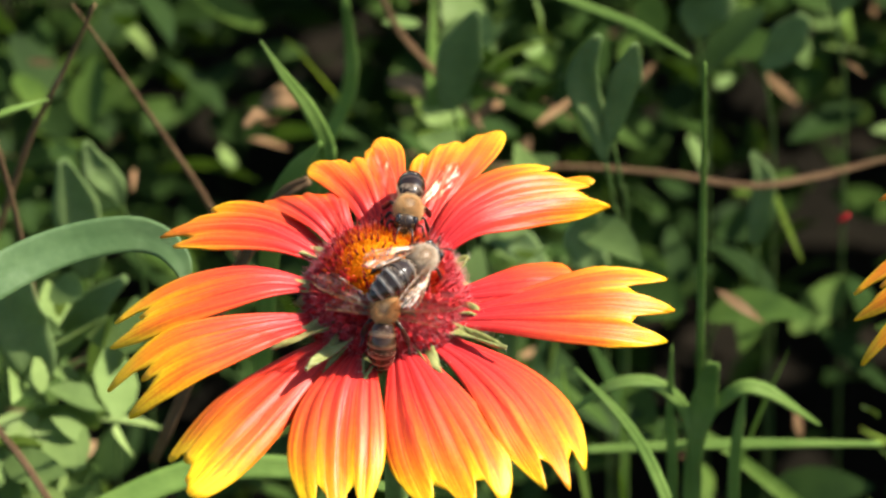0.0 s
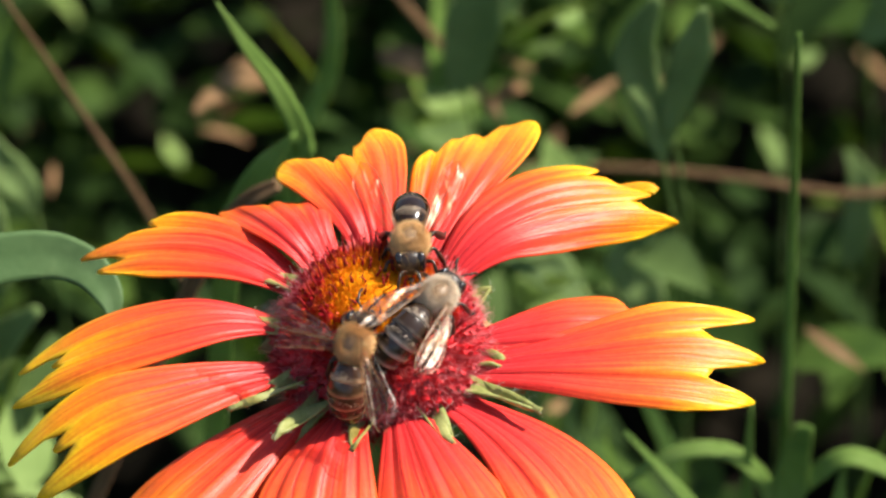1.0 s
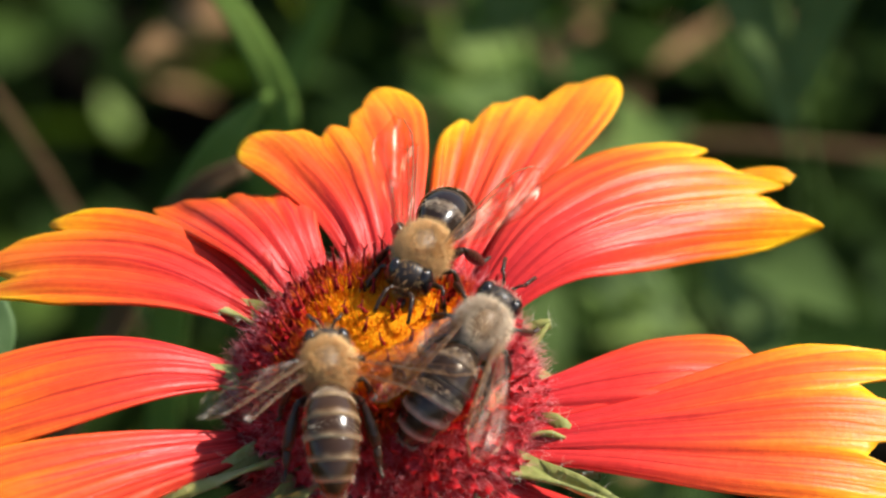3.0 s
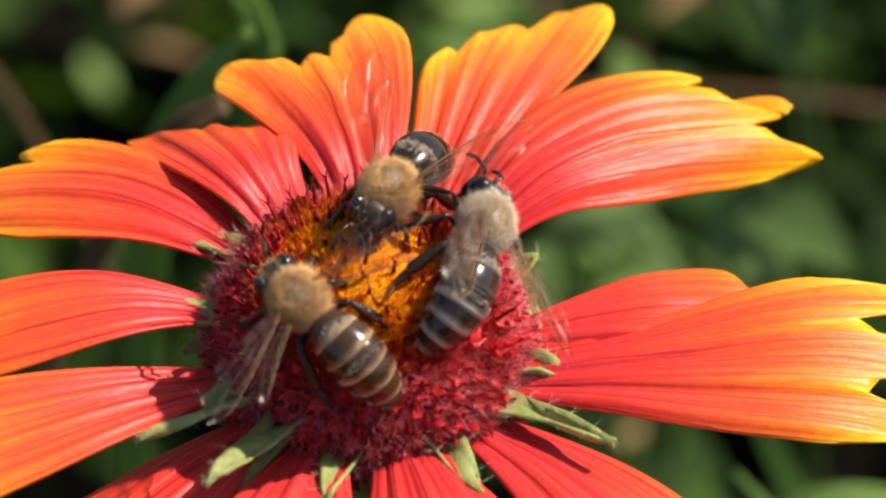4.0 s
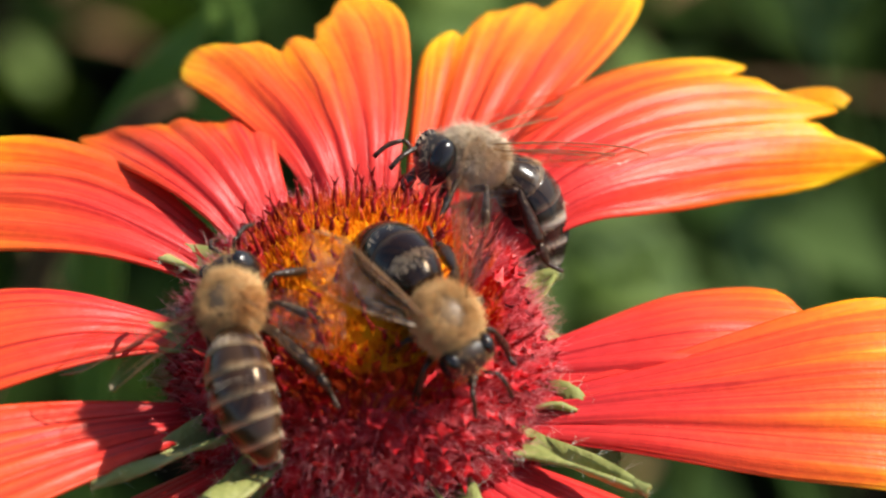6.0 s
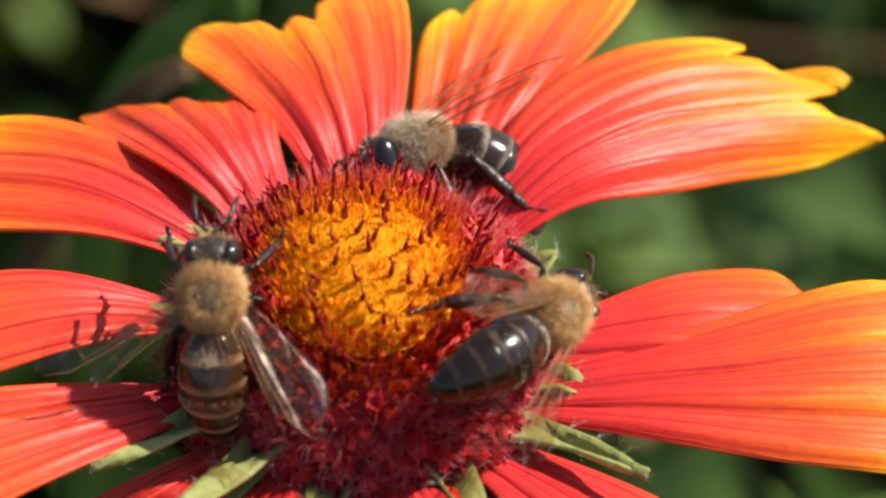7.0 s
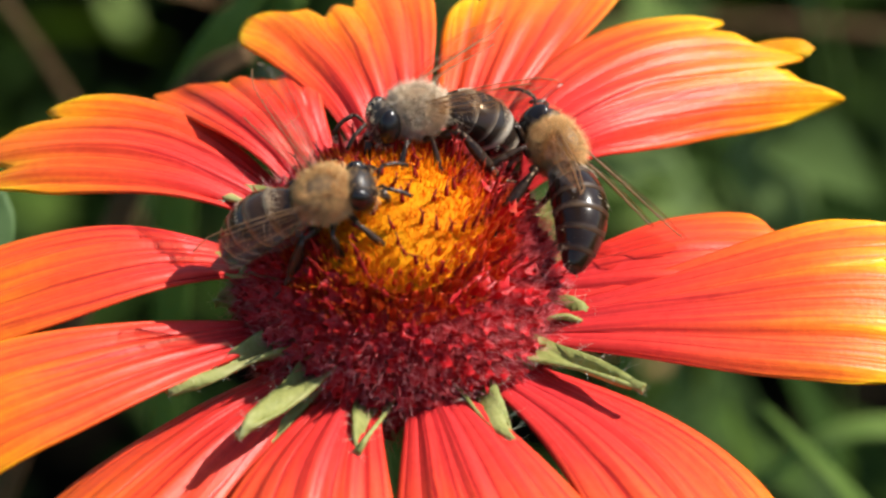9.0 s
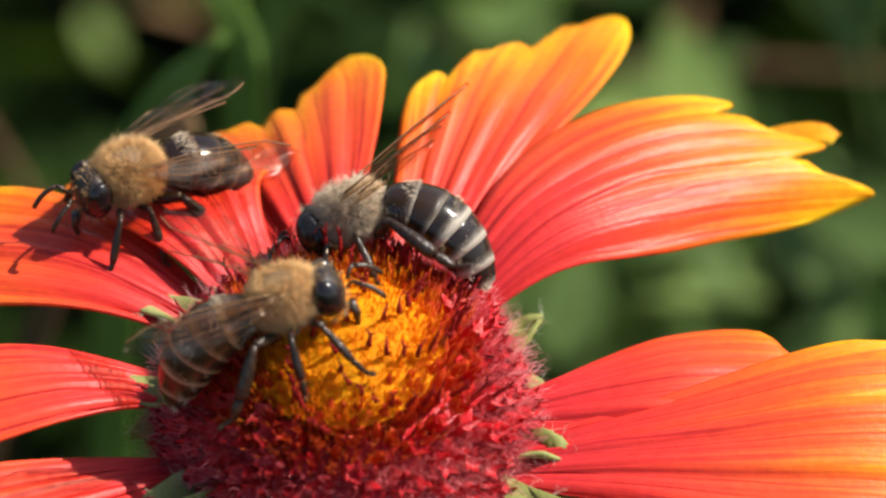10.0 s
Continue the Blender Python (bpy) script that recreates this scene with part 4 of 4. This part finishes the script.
    for pts, w in (
        ([(0.95, 12.0, -6.6), (0.95, 12.0, -6.35), (1.08, 12.0, -5.49), (1.33, 12.0, -4.69)], [0.05, 0.45, 0.72, 0.1]),
        ([(3.2, 10.0, -6.0), (3.11, 10.0, -5.4), (2.85, 10.0, -4.44), (3.1, 10.0, -3.6)], [0.1, 0.36, 0.52, 0.12]),
        ([(3.3, 10.0, -5.6), (3.32, 10.0, -5.19), (3.52, 10.0, -4.34), (3.63, 10.0, -3.76)], [0.1, 0.34, 0.46, 0.1]),
        ([(-4.5, 10.0, -8.2), (-4.52, 10.0, -7.74), (-4.66, 10.0, -6.77), (-4.81, 10.0, -5.91)], [0.2, 0.6, 0.75, 0.15]),
        ([(-4.0, 11.0, -7.6), (-4.11, 11.0, -7.26), (-4.35, 11.0, -6.93), (-4.51, 11.0, -6.39)], [0.1, 0.4, 0.5, 0.1]),
        ([(-5.1, 7.0, -7.8), (-5.18, 7.0, -7.3), (-5.4, 7.0, -6.44), (-5.29, 7.0, -5.58)], [0.2, 0.7, 0.9, 0.2]),
        ([(-4.9, 8.0, -8.1), (-4.72, 8.0, -7.71), (-4.33, 8.0, -7.06), (-3.82, 8.0, -6.52)], [0.1, 0.4, 0.5, 0.1]),
        ([(3.07, 11.0, -9.2), (3.07, 11.0, -8.82), (2.89, 11.0, -8.27), (3.1, 11.0, -7.72)], [0.2, 0.5, 0.6, 0.15]),
        ([(1.4, 11.9, -9.0), (1.72, 11.89, -9.0), (2.05, 11.49, -8.9), (2.4, 11.0, -9.0)], [0.1, 0.4, 0.5, 0.1]),
        ([(5.6, 14.0, -10.9), (5.64, 14.0, -10.52), (5.71, 14.0, -9.63), (5.53, 14.0, -9.07)], [0.1, 0.35, 0.4, 0.1]),
        ([(4.7, 16.0, -8.4), (4.78, 16.0, -8.01), (4.9, 16.0, -7.6), (4.85, 16.0, -6.9)], [0.2, 0.7, 0.85, 0.2]),
        ([(5.7, 15.0, -8.2), (5.96, 15.0, -7.89), (6.13, 15.0, -7.56), (6.35, 15.0, -7.2)], [0.2, 0.5, 0.6, 0.2]),
        ([(6.8, 15.5, -7.6), (6.9, 15.5, -7.2), (7.0, 15.5, -6.9), (7.2, 15.4, -6.6)], [0.1, 0.5, 0.5, 0.1]),
    ):
        v, f, uv = ribbon(pts, w, np.array((0.1, -0.75, 0.65)), n=18, cols=7, fold=0.22)
        plant = new("weed")
        plant.location.z = HEART
        tagged(plant, "green weed with an oval leaf on a thin stem", "weed", group="weed leaves")
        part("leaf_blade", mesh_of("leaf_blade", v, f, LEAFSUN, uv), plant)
        a = np.array(pts[0])
        part("stem", mesh_of("stem", *tube(curve_through([a + (0, 0.02, 0.05), a + (0.15, 0.5, -1.2), a + (0.3, 1.6, -4.0), (a[0] + 0.4, a[1] + 2.4, -24.3)], 12), 0.026, 6)[:2], STALK), plant)
    lay("tall_grass", "tall upright green grass stem", "grass", BLADESUN, [(4.6, 7.1, -24.5), (4.56, 7.0, -8), (4.56, 7.0, -4.77), (4.55, 7.0, -1.74)], [0.11, 0.11, 0.10, 0.05], n=30, cols=7, fold=0.4)
    lay("dried_weed", "dry brown flower stalk behind the petals", "stalk", HUSK, [(-3.4, 5.6, -8.0), (-1.97, 5.5, -3.93), (-1.48, 5.5, -3.0), (-1.07, 5.5, -2.67)], [0.15, 0.2, 0.22, 0.15], n=24, cols=7, fold=0.5, thick=0.05)
    for pts, w in (
        ([(1.2, 13.6, -9.0), (2.33, 13.58, -9.0), (3.19, 13.54, -9.0), (4.3, 13.37, -9.0), (5.5, 13.09, -9.0), (6.54, 13.33, -9.0), (8.19, 13.9, -9.0), (10.5, 14.2, -9.2)], [0.03, 0.05, 0.05, 0.055, 0.065, 0.045, 0.03]),
        ([(-6.2, 9.0, -8.0), (-5.61, 9.0, -6.05), (-5.16, 9.0, -4.56), (-4.54, 9.0, -3.09), (-4.2, 9.0, -2.2)], [0.04, 0.05, 0.05, 0.035, 0.03]),
        ([(-6.0, 8.0, -2.6), (-5.72, 8.0, -3.76), (-5.51, 8.0, -4.81), (-5.32, 8.0, -5.98), (-5.1, 8.0, -7.5)], [0.03, 0.045, 0.045, 0.045, 0.04]),
        ([(-4.6, 10.0, -3.0), (-4.09, 10.0, -3.94), (-3.3, 10.0, -5.48), (-2.69, 10.0, -6.72), (-2.1, 10.0, -8.2)], [0.02, 0.03, 0.04, 0.05, 0.03]),
        ([(-0.5, 14.0, -5.0), (-0.15, 14.0, -5.93), (0.15, 14.0, -6.69), (0.7, 14.0, -7.51), (1.4, 14.0, -8.6)], [0.04, 0.06, 0.06, 0.06, 0.05]),
        ([(-6.4, 6.6, -6.8), (-5.77, 5.38, -7.0), (-5.26, 4.44, -7.0), (-4.78, 3.38, -7.0), (-4.2, 2.2, -7.2)], [0.05, 0.06, 0.06, 0.06, 0.05]),
    ):
        ob = lay("dry_twig", "thin dry brown twig among the leaves", "twig", HUSK, pts, [1.8 * q for q in w], n=30, cols=7, fold=0.5, thick=0.05)
        ob["group"] = "dry twigs"
    for pts, w in (
        ([(0.0, 15.7, -9.0), (0.2, 15.5, -8.9), (0.5, 15.2, -8.8), (0.75, 15.0, -9.0)], [0.1, 0.3, 0.3, 0.1]),
        ([(-1.95, 15.1, -9.0), (-1.64, 15.04, -8.8), (-1.38, 15.18, -9.0)], [0.15, 0.4, 0.15]),
        ([(-2.2, 13.3, -8.0), (-2.0, 13.5, -7.9), (-1.85, 13.6, -8.0)], [0.1, 0.2, 0.1]),
        ([(0.9, 15.3, -9.0), (1.39, 15.45, -8.9), (1.8, 15.42, -9.0)], [0.06, 0.14, 0.06]),
        ([(1.3, 14.6, -9.0), (1.5, 14.9, -8.9), (1.7, 15.1, -9.0)], [0.1, 0.2, 0.1]),
    ):
        ob = lay("leaf_litter", "curled pale brown dead leaf in the undergrowth", "dead leaf", DRY, pts, w, n=10, cols=5, fold=0.4)
        ob["group"] = "dead leaves"
    for at in ((6.83, 11.12, -8.0), (0.83, 14.25, -9.3)):
        a = np.array(at)
        ob = lay("red_scrap", "small red petal caught among the leaves", "petal", STYLE, [a - (0.09, 0, 0.06), a, a + (0.08, 0.02, 0.05)], [0.07, 0.13, 0.07], n=8, fold=0.3)
        ob["group"] = "fallen petals"


# Leaf and blade copies with the sunlight put into their base colour.
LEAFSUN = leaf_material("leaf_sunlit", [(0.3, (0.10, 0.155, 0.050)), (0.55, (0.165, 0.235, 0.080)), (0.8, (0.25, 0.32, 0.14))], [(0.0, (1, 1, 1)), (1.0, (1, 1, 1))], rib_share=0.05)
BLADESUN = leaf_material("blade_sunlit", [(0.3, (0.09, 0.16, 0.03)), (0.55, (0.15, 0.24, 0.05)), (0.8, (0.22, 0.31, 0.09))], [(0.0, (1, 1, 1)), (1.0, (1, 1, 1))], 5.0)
LEAFLIT = leaf_material("leaf_pale_lit", [(0.3, (0.13, 0.19, 0.055)), (0.55, (0.21, 0.29, 0.09)), (0.8, (0.31, 0.38, 0.16))], [(0.0, (0.38, 0.43, 0.38)), (0.5, (0.72, 0.76, 0.70)), (1.0, (1.12, 1.1, 1.02))], rib_share=0.05)
build_named_plants()


def leaf_shape(length, width, bend, fold, n=6, cols=3):
    """One simple leaf in its own space: along +x, its face up."""
    grid, uv = np.zeros((n, cols, 3)), np.zeros((n, cols, 2))
    for i in range(n):
        s = i / (n - 1)
        half = width / 2 * (math.sin(math.pi * min(1, 0.06 + 0.92 * s ** 0.85))) ** 0.9
        for j in range(cols):
            u = 2 * j / (cols - 1) - 1
            grid[i, j] = (s * length, u * half, -bend * s * s + fold * abs(u) * half)
            uv[i, j] = ((u + 1) / 2, s)
    v = grid.reshape(-1, 3)
    f = [(i * cols + j, i * cols + j + 1, (i + 1) * cols + j + 1, (i + 1) * cols + j) for i in range(n - 1) for j in range(cols - 1)]
    return v, f, uv.reshape(-1, 2)


def canopy(x, y):
    """How high the weeds reach."""
    rise = -9.6 + 4.5 * noise.noise((x * 0.26, y * 0.26, 7.0))
    near = min(1.0, max(0.0, (y - 3.0) / 9.0))
    return -14.5 + (rise + 14.5) * near


def build_undergrowth():
    r = np.random.default_rng(21)

    def scatter(name, label, category, material, count, size, slim, tilt, depth, area, bend=0.25, lift=0.0, thin=True, ring=None):
        bag = Bag()
        for _ in range(count):
            x, y = r.uniform(area[0], area[1]), r.uniform(area[2], area[3])
            if ring:
                far, ang = r.uniform(*ring), r.uniform(0, 6.2832)
                x, y = far * math.cos(ang), far * math.sin(ang) + 10
            gone = 0.84 if 2.5 < x < 9.5 and 6 < y < 20 else 1.0 if -4.6 < x < -0.2 and 4 < y < 16 else 0.8 if -3.8 < x < -0.4 and 6.5 < y < 24 else 0.35 if -9 < x <= -3.6 and 8 < y < 22 else 0.5 if -1 < x < 3 and 11 < y < 22 else 0.0
            if thin and r.random() < gone:
                continue
            top = canopy(x, y)
            z = top + lift - abs(r.normal(0, depth))
            l = size * r.uniform(0.5, 1.35)
            v, f, uv = leaf_shape(l, l * slim * r.uniform(0.75, 1.25), l * bend * r.uniform(-0.3, 1.5), r.uniform(0.0, 0.4))
            turn = np.array(Euler((r.normal(0, 0.6), -r.normal(tilt, 0.45), r.uniform(0, 6.2832))).to_matrix())
            bag.add(v @ turn.T + (x, y, max(z, -23.3)), f, uv)
        ob = new(name, bag.mesh(name, material))
        ob.location.z = HEART
        tagged(ob, label, category, kind="stuff")

    near = (-13, 13, -4, 34)
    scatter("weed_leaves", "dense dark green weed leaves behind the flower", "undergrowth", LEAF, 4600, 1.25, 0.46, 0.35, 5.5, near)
    scatter("clover_leaves", "small rounded leaves in a sunlit light green", "undergrowth", LEAFLIT, 330, 0.75, 0.5, 0.2, 2.8, near)
    scatter("pale_weeds", "sunlit pale green weed leaves beside the flower", "undergrowth", LEAFLIT, 300, 1.1, 0.5, 0.3, 2.0, (-9.5, -3.6, 1.0, 8.5), lift=4.5, thin=False)
    scatter("shoot_leaves", "shoots coloured a sunlit light green", "undergrowth", LEAFLIT, 45, 1.0, 0.5, 0.5, 1.2, (0.2, 3.0, 10.5, 17), lift=2.2, thin=False)
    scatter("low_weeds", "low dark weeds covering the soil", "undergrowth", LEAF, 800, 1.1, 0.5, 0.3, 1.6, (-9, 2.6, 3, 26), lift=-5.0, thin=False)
    scatter("grass_clump", "bright grass blades in front of the shade", "grass", BLADE, 40, 2.4, 0.06, 0.8, 1.5, (3, 9, 4, 8), 0.3, lift=1.6, thin=False)
    scatter("grass_tuft", "thin grass blades standing in the weeds", "grass", BLADE, 150, 3.6, 0.055, 1.0, 3.0, near, 0.12)
    scatter("straw_litter", "dry straw and dead leaf scraps", "litter", DRY, 800, 0.75, 0.2, 0.1, 2.6, near)
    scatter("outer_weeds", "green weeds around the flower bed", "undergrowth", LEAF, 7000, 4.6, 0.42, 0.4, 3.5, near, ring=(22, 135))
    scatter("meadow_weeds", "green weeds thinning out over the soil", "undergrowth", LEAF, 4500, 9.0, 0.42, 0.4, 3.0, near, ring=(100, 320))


build_undergrowth()



# ---- what moves ----
def wing_pose(name, s, hinge, opened, raised):
    back = 6 if name == "forewing" else 2
    spread = opened if name == "forewing" else opened * 0.86 + 4
    # open: the wing swings away from the body; raised: its tip lifts
    m = pose(hinge[0] * CM, hinge[1] * s * CM, hinge[2] * CM)
    return m @ pose(0, 0, 0, 0, 0, -(spread + back) * s) @ pose(0, 0, 0, 0, raised, 0) @ pose(0, 0, 0, -14 * s, 0, 0)


def motions():
    for bee, rows in ((bee_a, BEE_A), (bee_b, BEE_B), (bee_c, BEE_C)):
        walk(bee, [(t, pose(*p)) for t, *p, bend in rows])
        abdomen = next(o for o in bee.children if o.name.startswith("abdomen"))
        waist = Matrix.Translation((0.0005, 0, 0))
        walk(abdomen, [(t, waist @ pose(0, 0, 0, 0, bend, 0) @ waist.inverted()) for t, *p, bend in rows])
    for wings, rows in ((wings_a, FLAP_A), (wings_b, FLAP_B), (wings_c, FLAP_C)):
        for w, name, s, hinge in wings:
            walk(w, [(t, wing_pose(name, s, hinge, left if s > 0 else right, up)) for t, left, right, up in rows])
    x, y, z = bent_petal.location
    walk(bent_petal, [(t, pose(x, y, z, rx, ry, rz)) for t, rx, ry, rz in BENT])


# seconds, place (m), turn (deg), how far the abdomen bends up
BEE_A = [
    (0, 0.00344, 0.00810, 0.24777, -8.9, -1.1, -94.8, 3),
    (0.5, 0.00369, 0.00573, 0.24881, -8.5, 3.5, -95.4, -8),
    (1, 0.00325, 0.00386, 0.24934, 2.2, 6.2, -90.4, -10),
    (1.5, 0.00427, 0.00553, 0.24854, -8.8, 1.0, -94.6, -4),
    (2, 0.00360, 0.00375, 0.24915, -1.6, 3.9, -91.9, -7),
    (3.5, 0.00317, 0.00410, 0.24945, -12.3, 4.1, -117.5, -20),
    (4, 0.00253, 0.00296, 0.24930, -8.0, 4.0, -117.1, -21),
    (4.5, 0.00297, 0.00192, 0.24972, -17.2, 4.8, -127.3, -17),
    (5, 0.00190, 0.00314, 0.24953, -5.1, 3.8, -144.3, -14),
    (5.5, 0.00014, 0.00044, 0.25034, 20.8, 26.5, -103.1, -23),
    (5.7, 0.00126, -0.00377, 0.24901, 6.0, 22.0, -82.3, -37),
    (6.35, 0.00581, -0.00541, 0.24730, 39.9, 30.0, -10.3, -14),
    (7, 0.00952, -0.00629, 0.24397, 59.6, 4.6, 52.4, 8),
    (7.5, 0.01121, -0.00471, 0.24191, 35.3, 26.2, 52.3, -6),
    (8, 0.01158, -0.00222, 0.24240, 48.6, 0.1, 63.3, 8),
    (8.5, 0.01338, 0.00010, 0.24119, 45.8, 1.1, 69.1, 8),
    (9, 0.01136, 0.00317, 0.24407, 48.8, -14.0, 104.3, 8),
    (9.1, 0.01092, 0.00482, 0.24489, 22.4, -50.7, 133.0, 2),
    (9.2, 0.01033, 0.00774, 0.24449, -51.6, -55.7, -151.1, -3),
    (9.4, 0.00691, 0.01153, 0.24509, -6.8, -29.9, -156.9, -5),
    (9.5, 0.00426, 0.01289, 0.24554, -6.5, -35.4, -155.3, -0),
    (9.6, -0.00070, 0.01282, 0.24374, -20.9, -3.8, 170.5, -8),
    (9.8, -0.00720, 0.01107, 0.24516, -24.4, 8.5, -156.2, -17),
    (10, -0.01028, 0.01273, 0.24575, -1.1, -1.1, -152.0, -22),
]
BEE_B = [
    (0, 0.00341, -0.00640, 0.24765, 30.7, -2.1, 46.6, 8),
    (0.5, 0.00472, -0.00546, 0.24768, 31.9, 4.1, 50.3, 8),
    (1, 0.00450, -0.00670, 0.24675, 24.8, -14.1, 51.3, -10),
    (1.5, 0.00467, -0.00677, 0.24661, 21.7, -16.7, 57.8, -11),
    (2, 0.00439, -0.00630, 0.24660, 23.6, -29.8, 56.7, 3),
    (3.5, 0.00635, -0.00504, 0.24621, 33.8, -17.9, 54.8, 4),
    (4, 0.00744, -0.00333, 0.24724, 48.3, -17.1, 82.9, -14),
    (4.5, 0.00862, 0.00006, 0.24710, 45.9, -4.0, 110.0, -12),
    (5, 0.00993, 0.00331, 0.24662, 20.9, -11.7, 126.8, -16),
    (5.5, 0.00919, 0.00624, 0.24645, 25.2, -0.1, 154.4, -24),
    (5.7, 0.00912, 0.00787, 0.24522, 21.8, -27.5, -171.1, -31),
    (7, 0.00554, 0.01172, 0.24315, 34.3, -3.8, -157.7, -34),
    (7.5, 0.00566, 0.00884, 0.24385, 16.6, -10.5, -162.3, -19),
    (8, 0.00632, 0.00900, 0.24538, 33.0, 1.1, -178.2, -26),
    (8.5, 0.00495, 0.00782, 0.24648, 28.2, -0.5, 177.2, -16),
    (9, 0.00374, 0.00599, 0.24789, 11.6, -7.5, -158.3, -26),
    (9.2, 0.00297, 0.00590, 0.24813, 19.2, -3.8, -154.5, -32),
    (9.4, 0.00315, 0.00780, 0.24752, 31.2, 0.2, -152.3, -39),
    (9.5, 0.00369, 0.00738, 0.24759, 26.7, -3.6, -158.9, -31),
    (9.6, 0.00250, 0.00547, 0.24789, 25.3, 0.5, -157.9, -33),
    (9.8, 0.00318, 0.00739, 0.24739, 29.6, 19.4, 170.3, -32),
    (10, 0.00296, 0.00600, 0.24855, 29.9, 20.1, -174.1, -40),
]
BEE_C = [
    (0, -0.00007, -0.01215, 0.24251, 1.2, -52.1, 78.7, -13),
    (0.5, -0.00133, -0.01171, 0.24339, 14.3, -53.3, 59.8, -23),
    (1, -0.00288, -0.01110, 0.24344, -3.4, -49.8, 67.0, -20),
    (1.5, -0.00380, -0.00954, 0.24491, 31.8, -33.2, 26.3, -13),
    (2, -0.00408, -0.00939, 0.24502, 34.1, -27.7, 16.9, -17),
    (2.75, -0.00377, -0.00960, 0.24558, 6.6, -22.9, 72.3, -4),
    (3.5, -0.00346, -0.00979, 0.24613, -5.6, -0.7, 118.4, 8),
    (4, -0.00271, -0.00887, 0.24590, -29.3, -16.6, 135.5, -17),
    (4.5, -0.00323, -0.00896, 0.24545, -24.5, -15.6, 141.7, -4),
    (5, -0.00380, -0.00786, 0.24559, -46.0, -30.8, 133.3, 5),
    (5.5, -0.00410, -0.00864, 0.24554, -42.6, -28.8, 125.7, -12),
    (5.7, -0.00522, -0.00849, 0.24598, -38.1, -13.7, 99.1, 6),
    (7, -0.00836, -0.00680, 0.24391, -8.5, -54.5, 89.9, -14),
    (7.5, -0.00808, -0.00714, 0.24418, -4.7, -44.7, 58.1, -7),
    (8, -0.00781, -0.00542, 0.24563, 11.0, -37.1, 24.6, -21),
    (8.5, -0.00697, -0.00434, 0.24677, -7.3, -28.5, 42.5, -7),
    (9, -0.00671, -0.00332, 0.24726, 19.1, -21.4, -0.1, -12),
    (9.2, -0.00621, -0.00405, 0.24765, 14.9, -15.1, 4.8, -20),
    (9.4, -0.00565, -0.00315, 0.24778, -1.3, -16.2, -1.0, -19),
    (9.5, -0.00595, -0.00245, 0.24792, -0.0, -17.1, -2.2, -18),
    (9.6, -0.00686, -0.00374, 0.24709, 12.3, -23.2, 3.1, -15),
    (9.8, -0.00555, -0.00334, 0.24817, -1.4, -14.3, 7.8, -22),
    (10, -0.00513, -0.00318, 0.24801, -7.5, -17.4, 8.8, -14),
]
# seconds, how far the left and right wings stand open, how far they are raised (deg)
FLAP_A = [(0, 18, 18, 14), (0.5, 10, 10, 12), (1, 12, 12, 14), (2, 12, 12, 14), (3.5, 18, 18, 14), (4, 24, 18, 16), (5, 24, 30, 20), (5.5, 22, 22, 26), (6.8, 18, 16, 12), (7, 12, 14, 8), (7.5, 30, 45, 12), (8, 18, 42, 12), (8.4, 20, 46, 12), (9, 16, 34, 14), (9.5, 10, 12, 8), (10, 3, 3, 0)]
FLAP_B = [(0, 4, 6, 5), (1, 4, 6, 5), (2, 3, 8, 5), (3.5, 3, 14, 6), (4.5, 14, 36, 16), (5, 26, 26, 22), (5.5, 26, 26, 16), (7, 18, 14, 20), (8.4, 16, 14, 16), (9.4, 16, 14, 14), (10, 20, 14, 18)]
FLAP_C = [(0, 98, 92, 6), (0.5, 66, 16, 8), (1, 84, 22, 8), (1.5, 8, 14, 6), (2, 8, 44, 8), (3.5, 60, 66, 8), (4.5, 64, 60, 8), (5.5, 78, 44, 8), (7, 52, 24, 8), (7.5, 44, 22, 8), (8, 58, 2, 8), (9, 62, 0, 8), (10, 42, 2, 10)]
BENT = [(0, 0, 0, 0), (9.3, 0, 0, 0), (9.5, -3, -5, 1), (9.8, -4, -17, -4.5), (10, -5, -20, -5.5)]
motions()
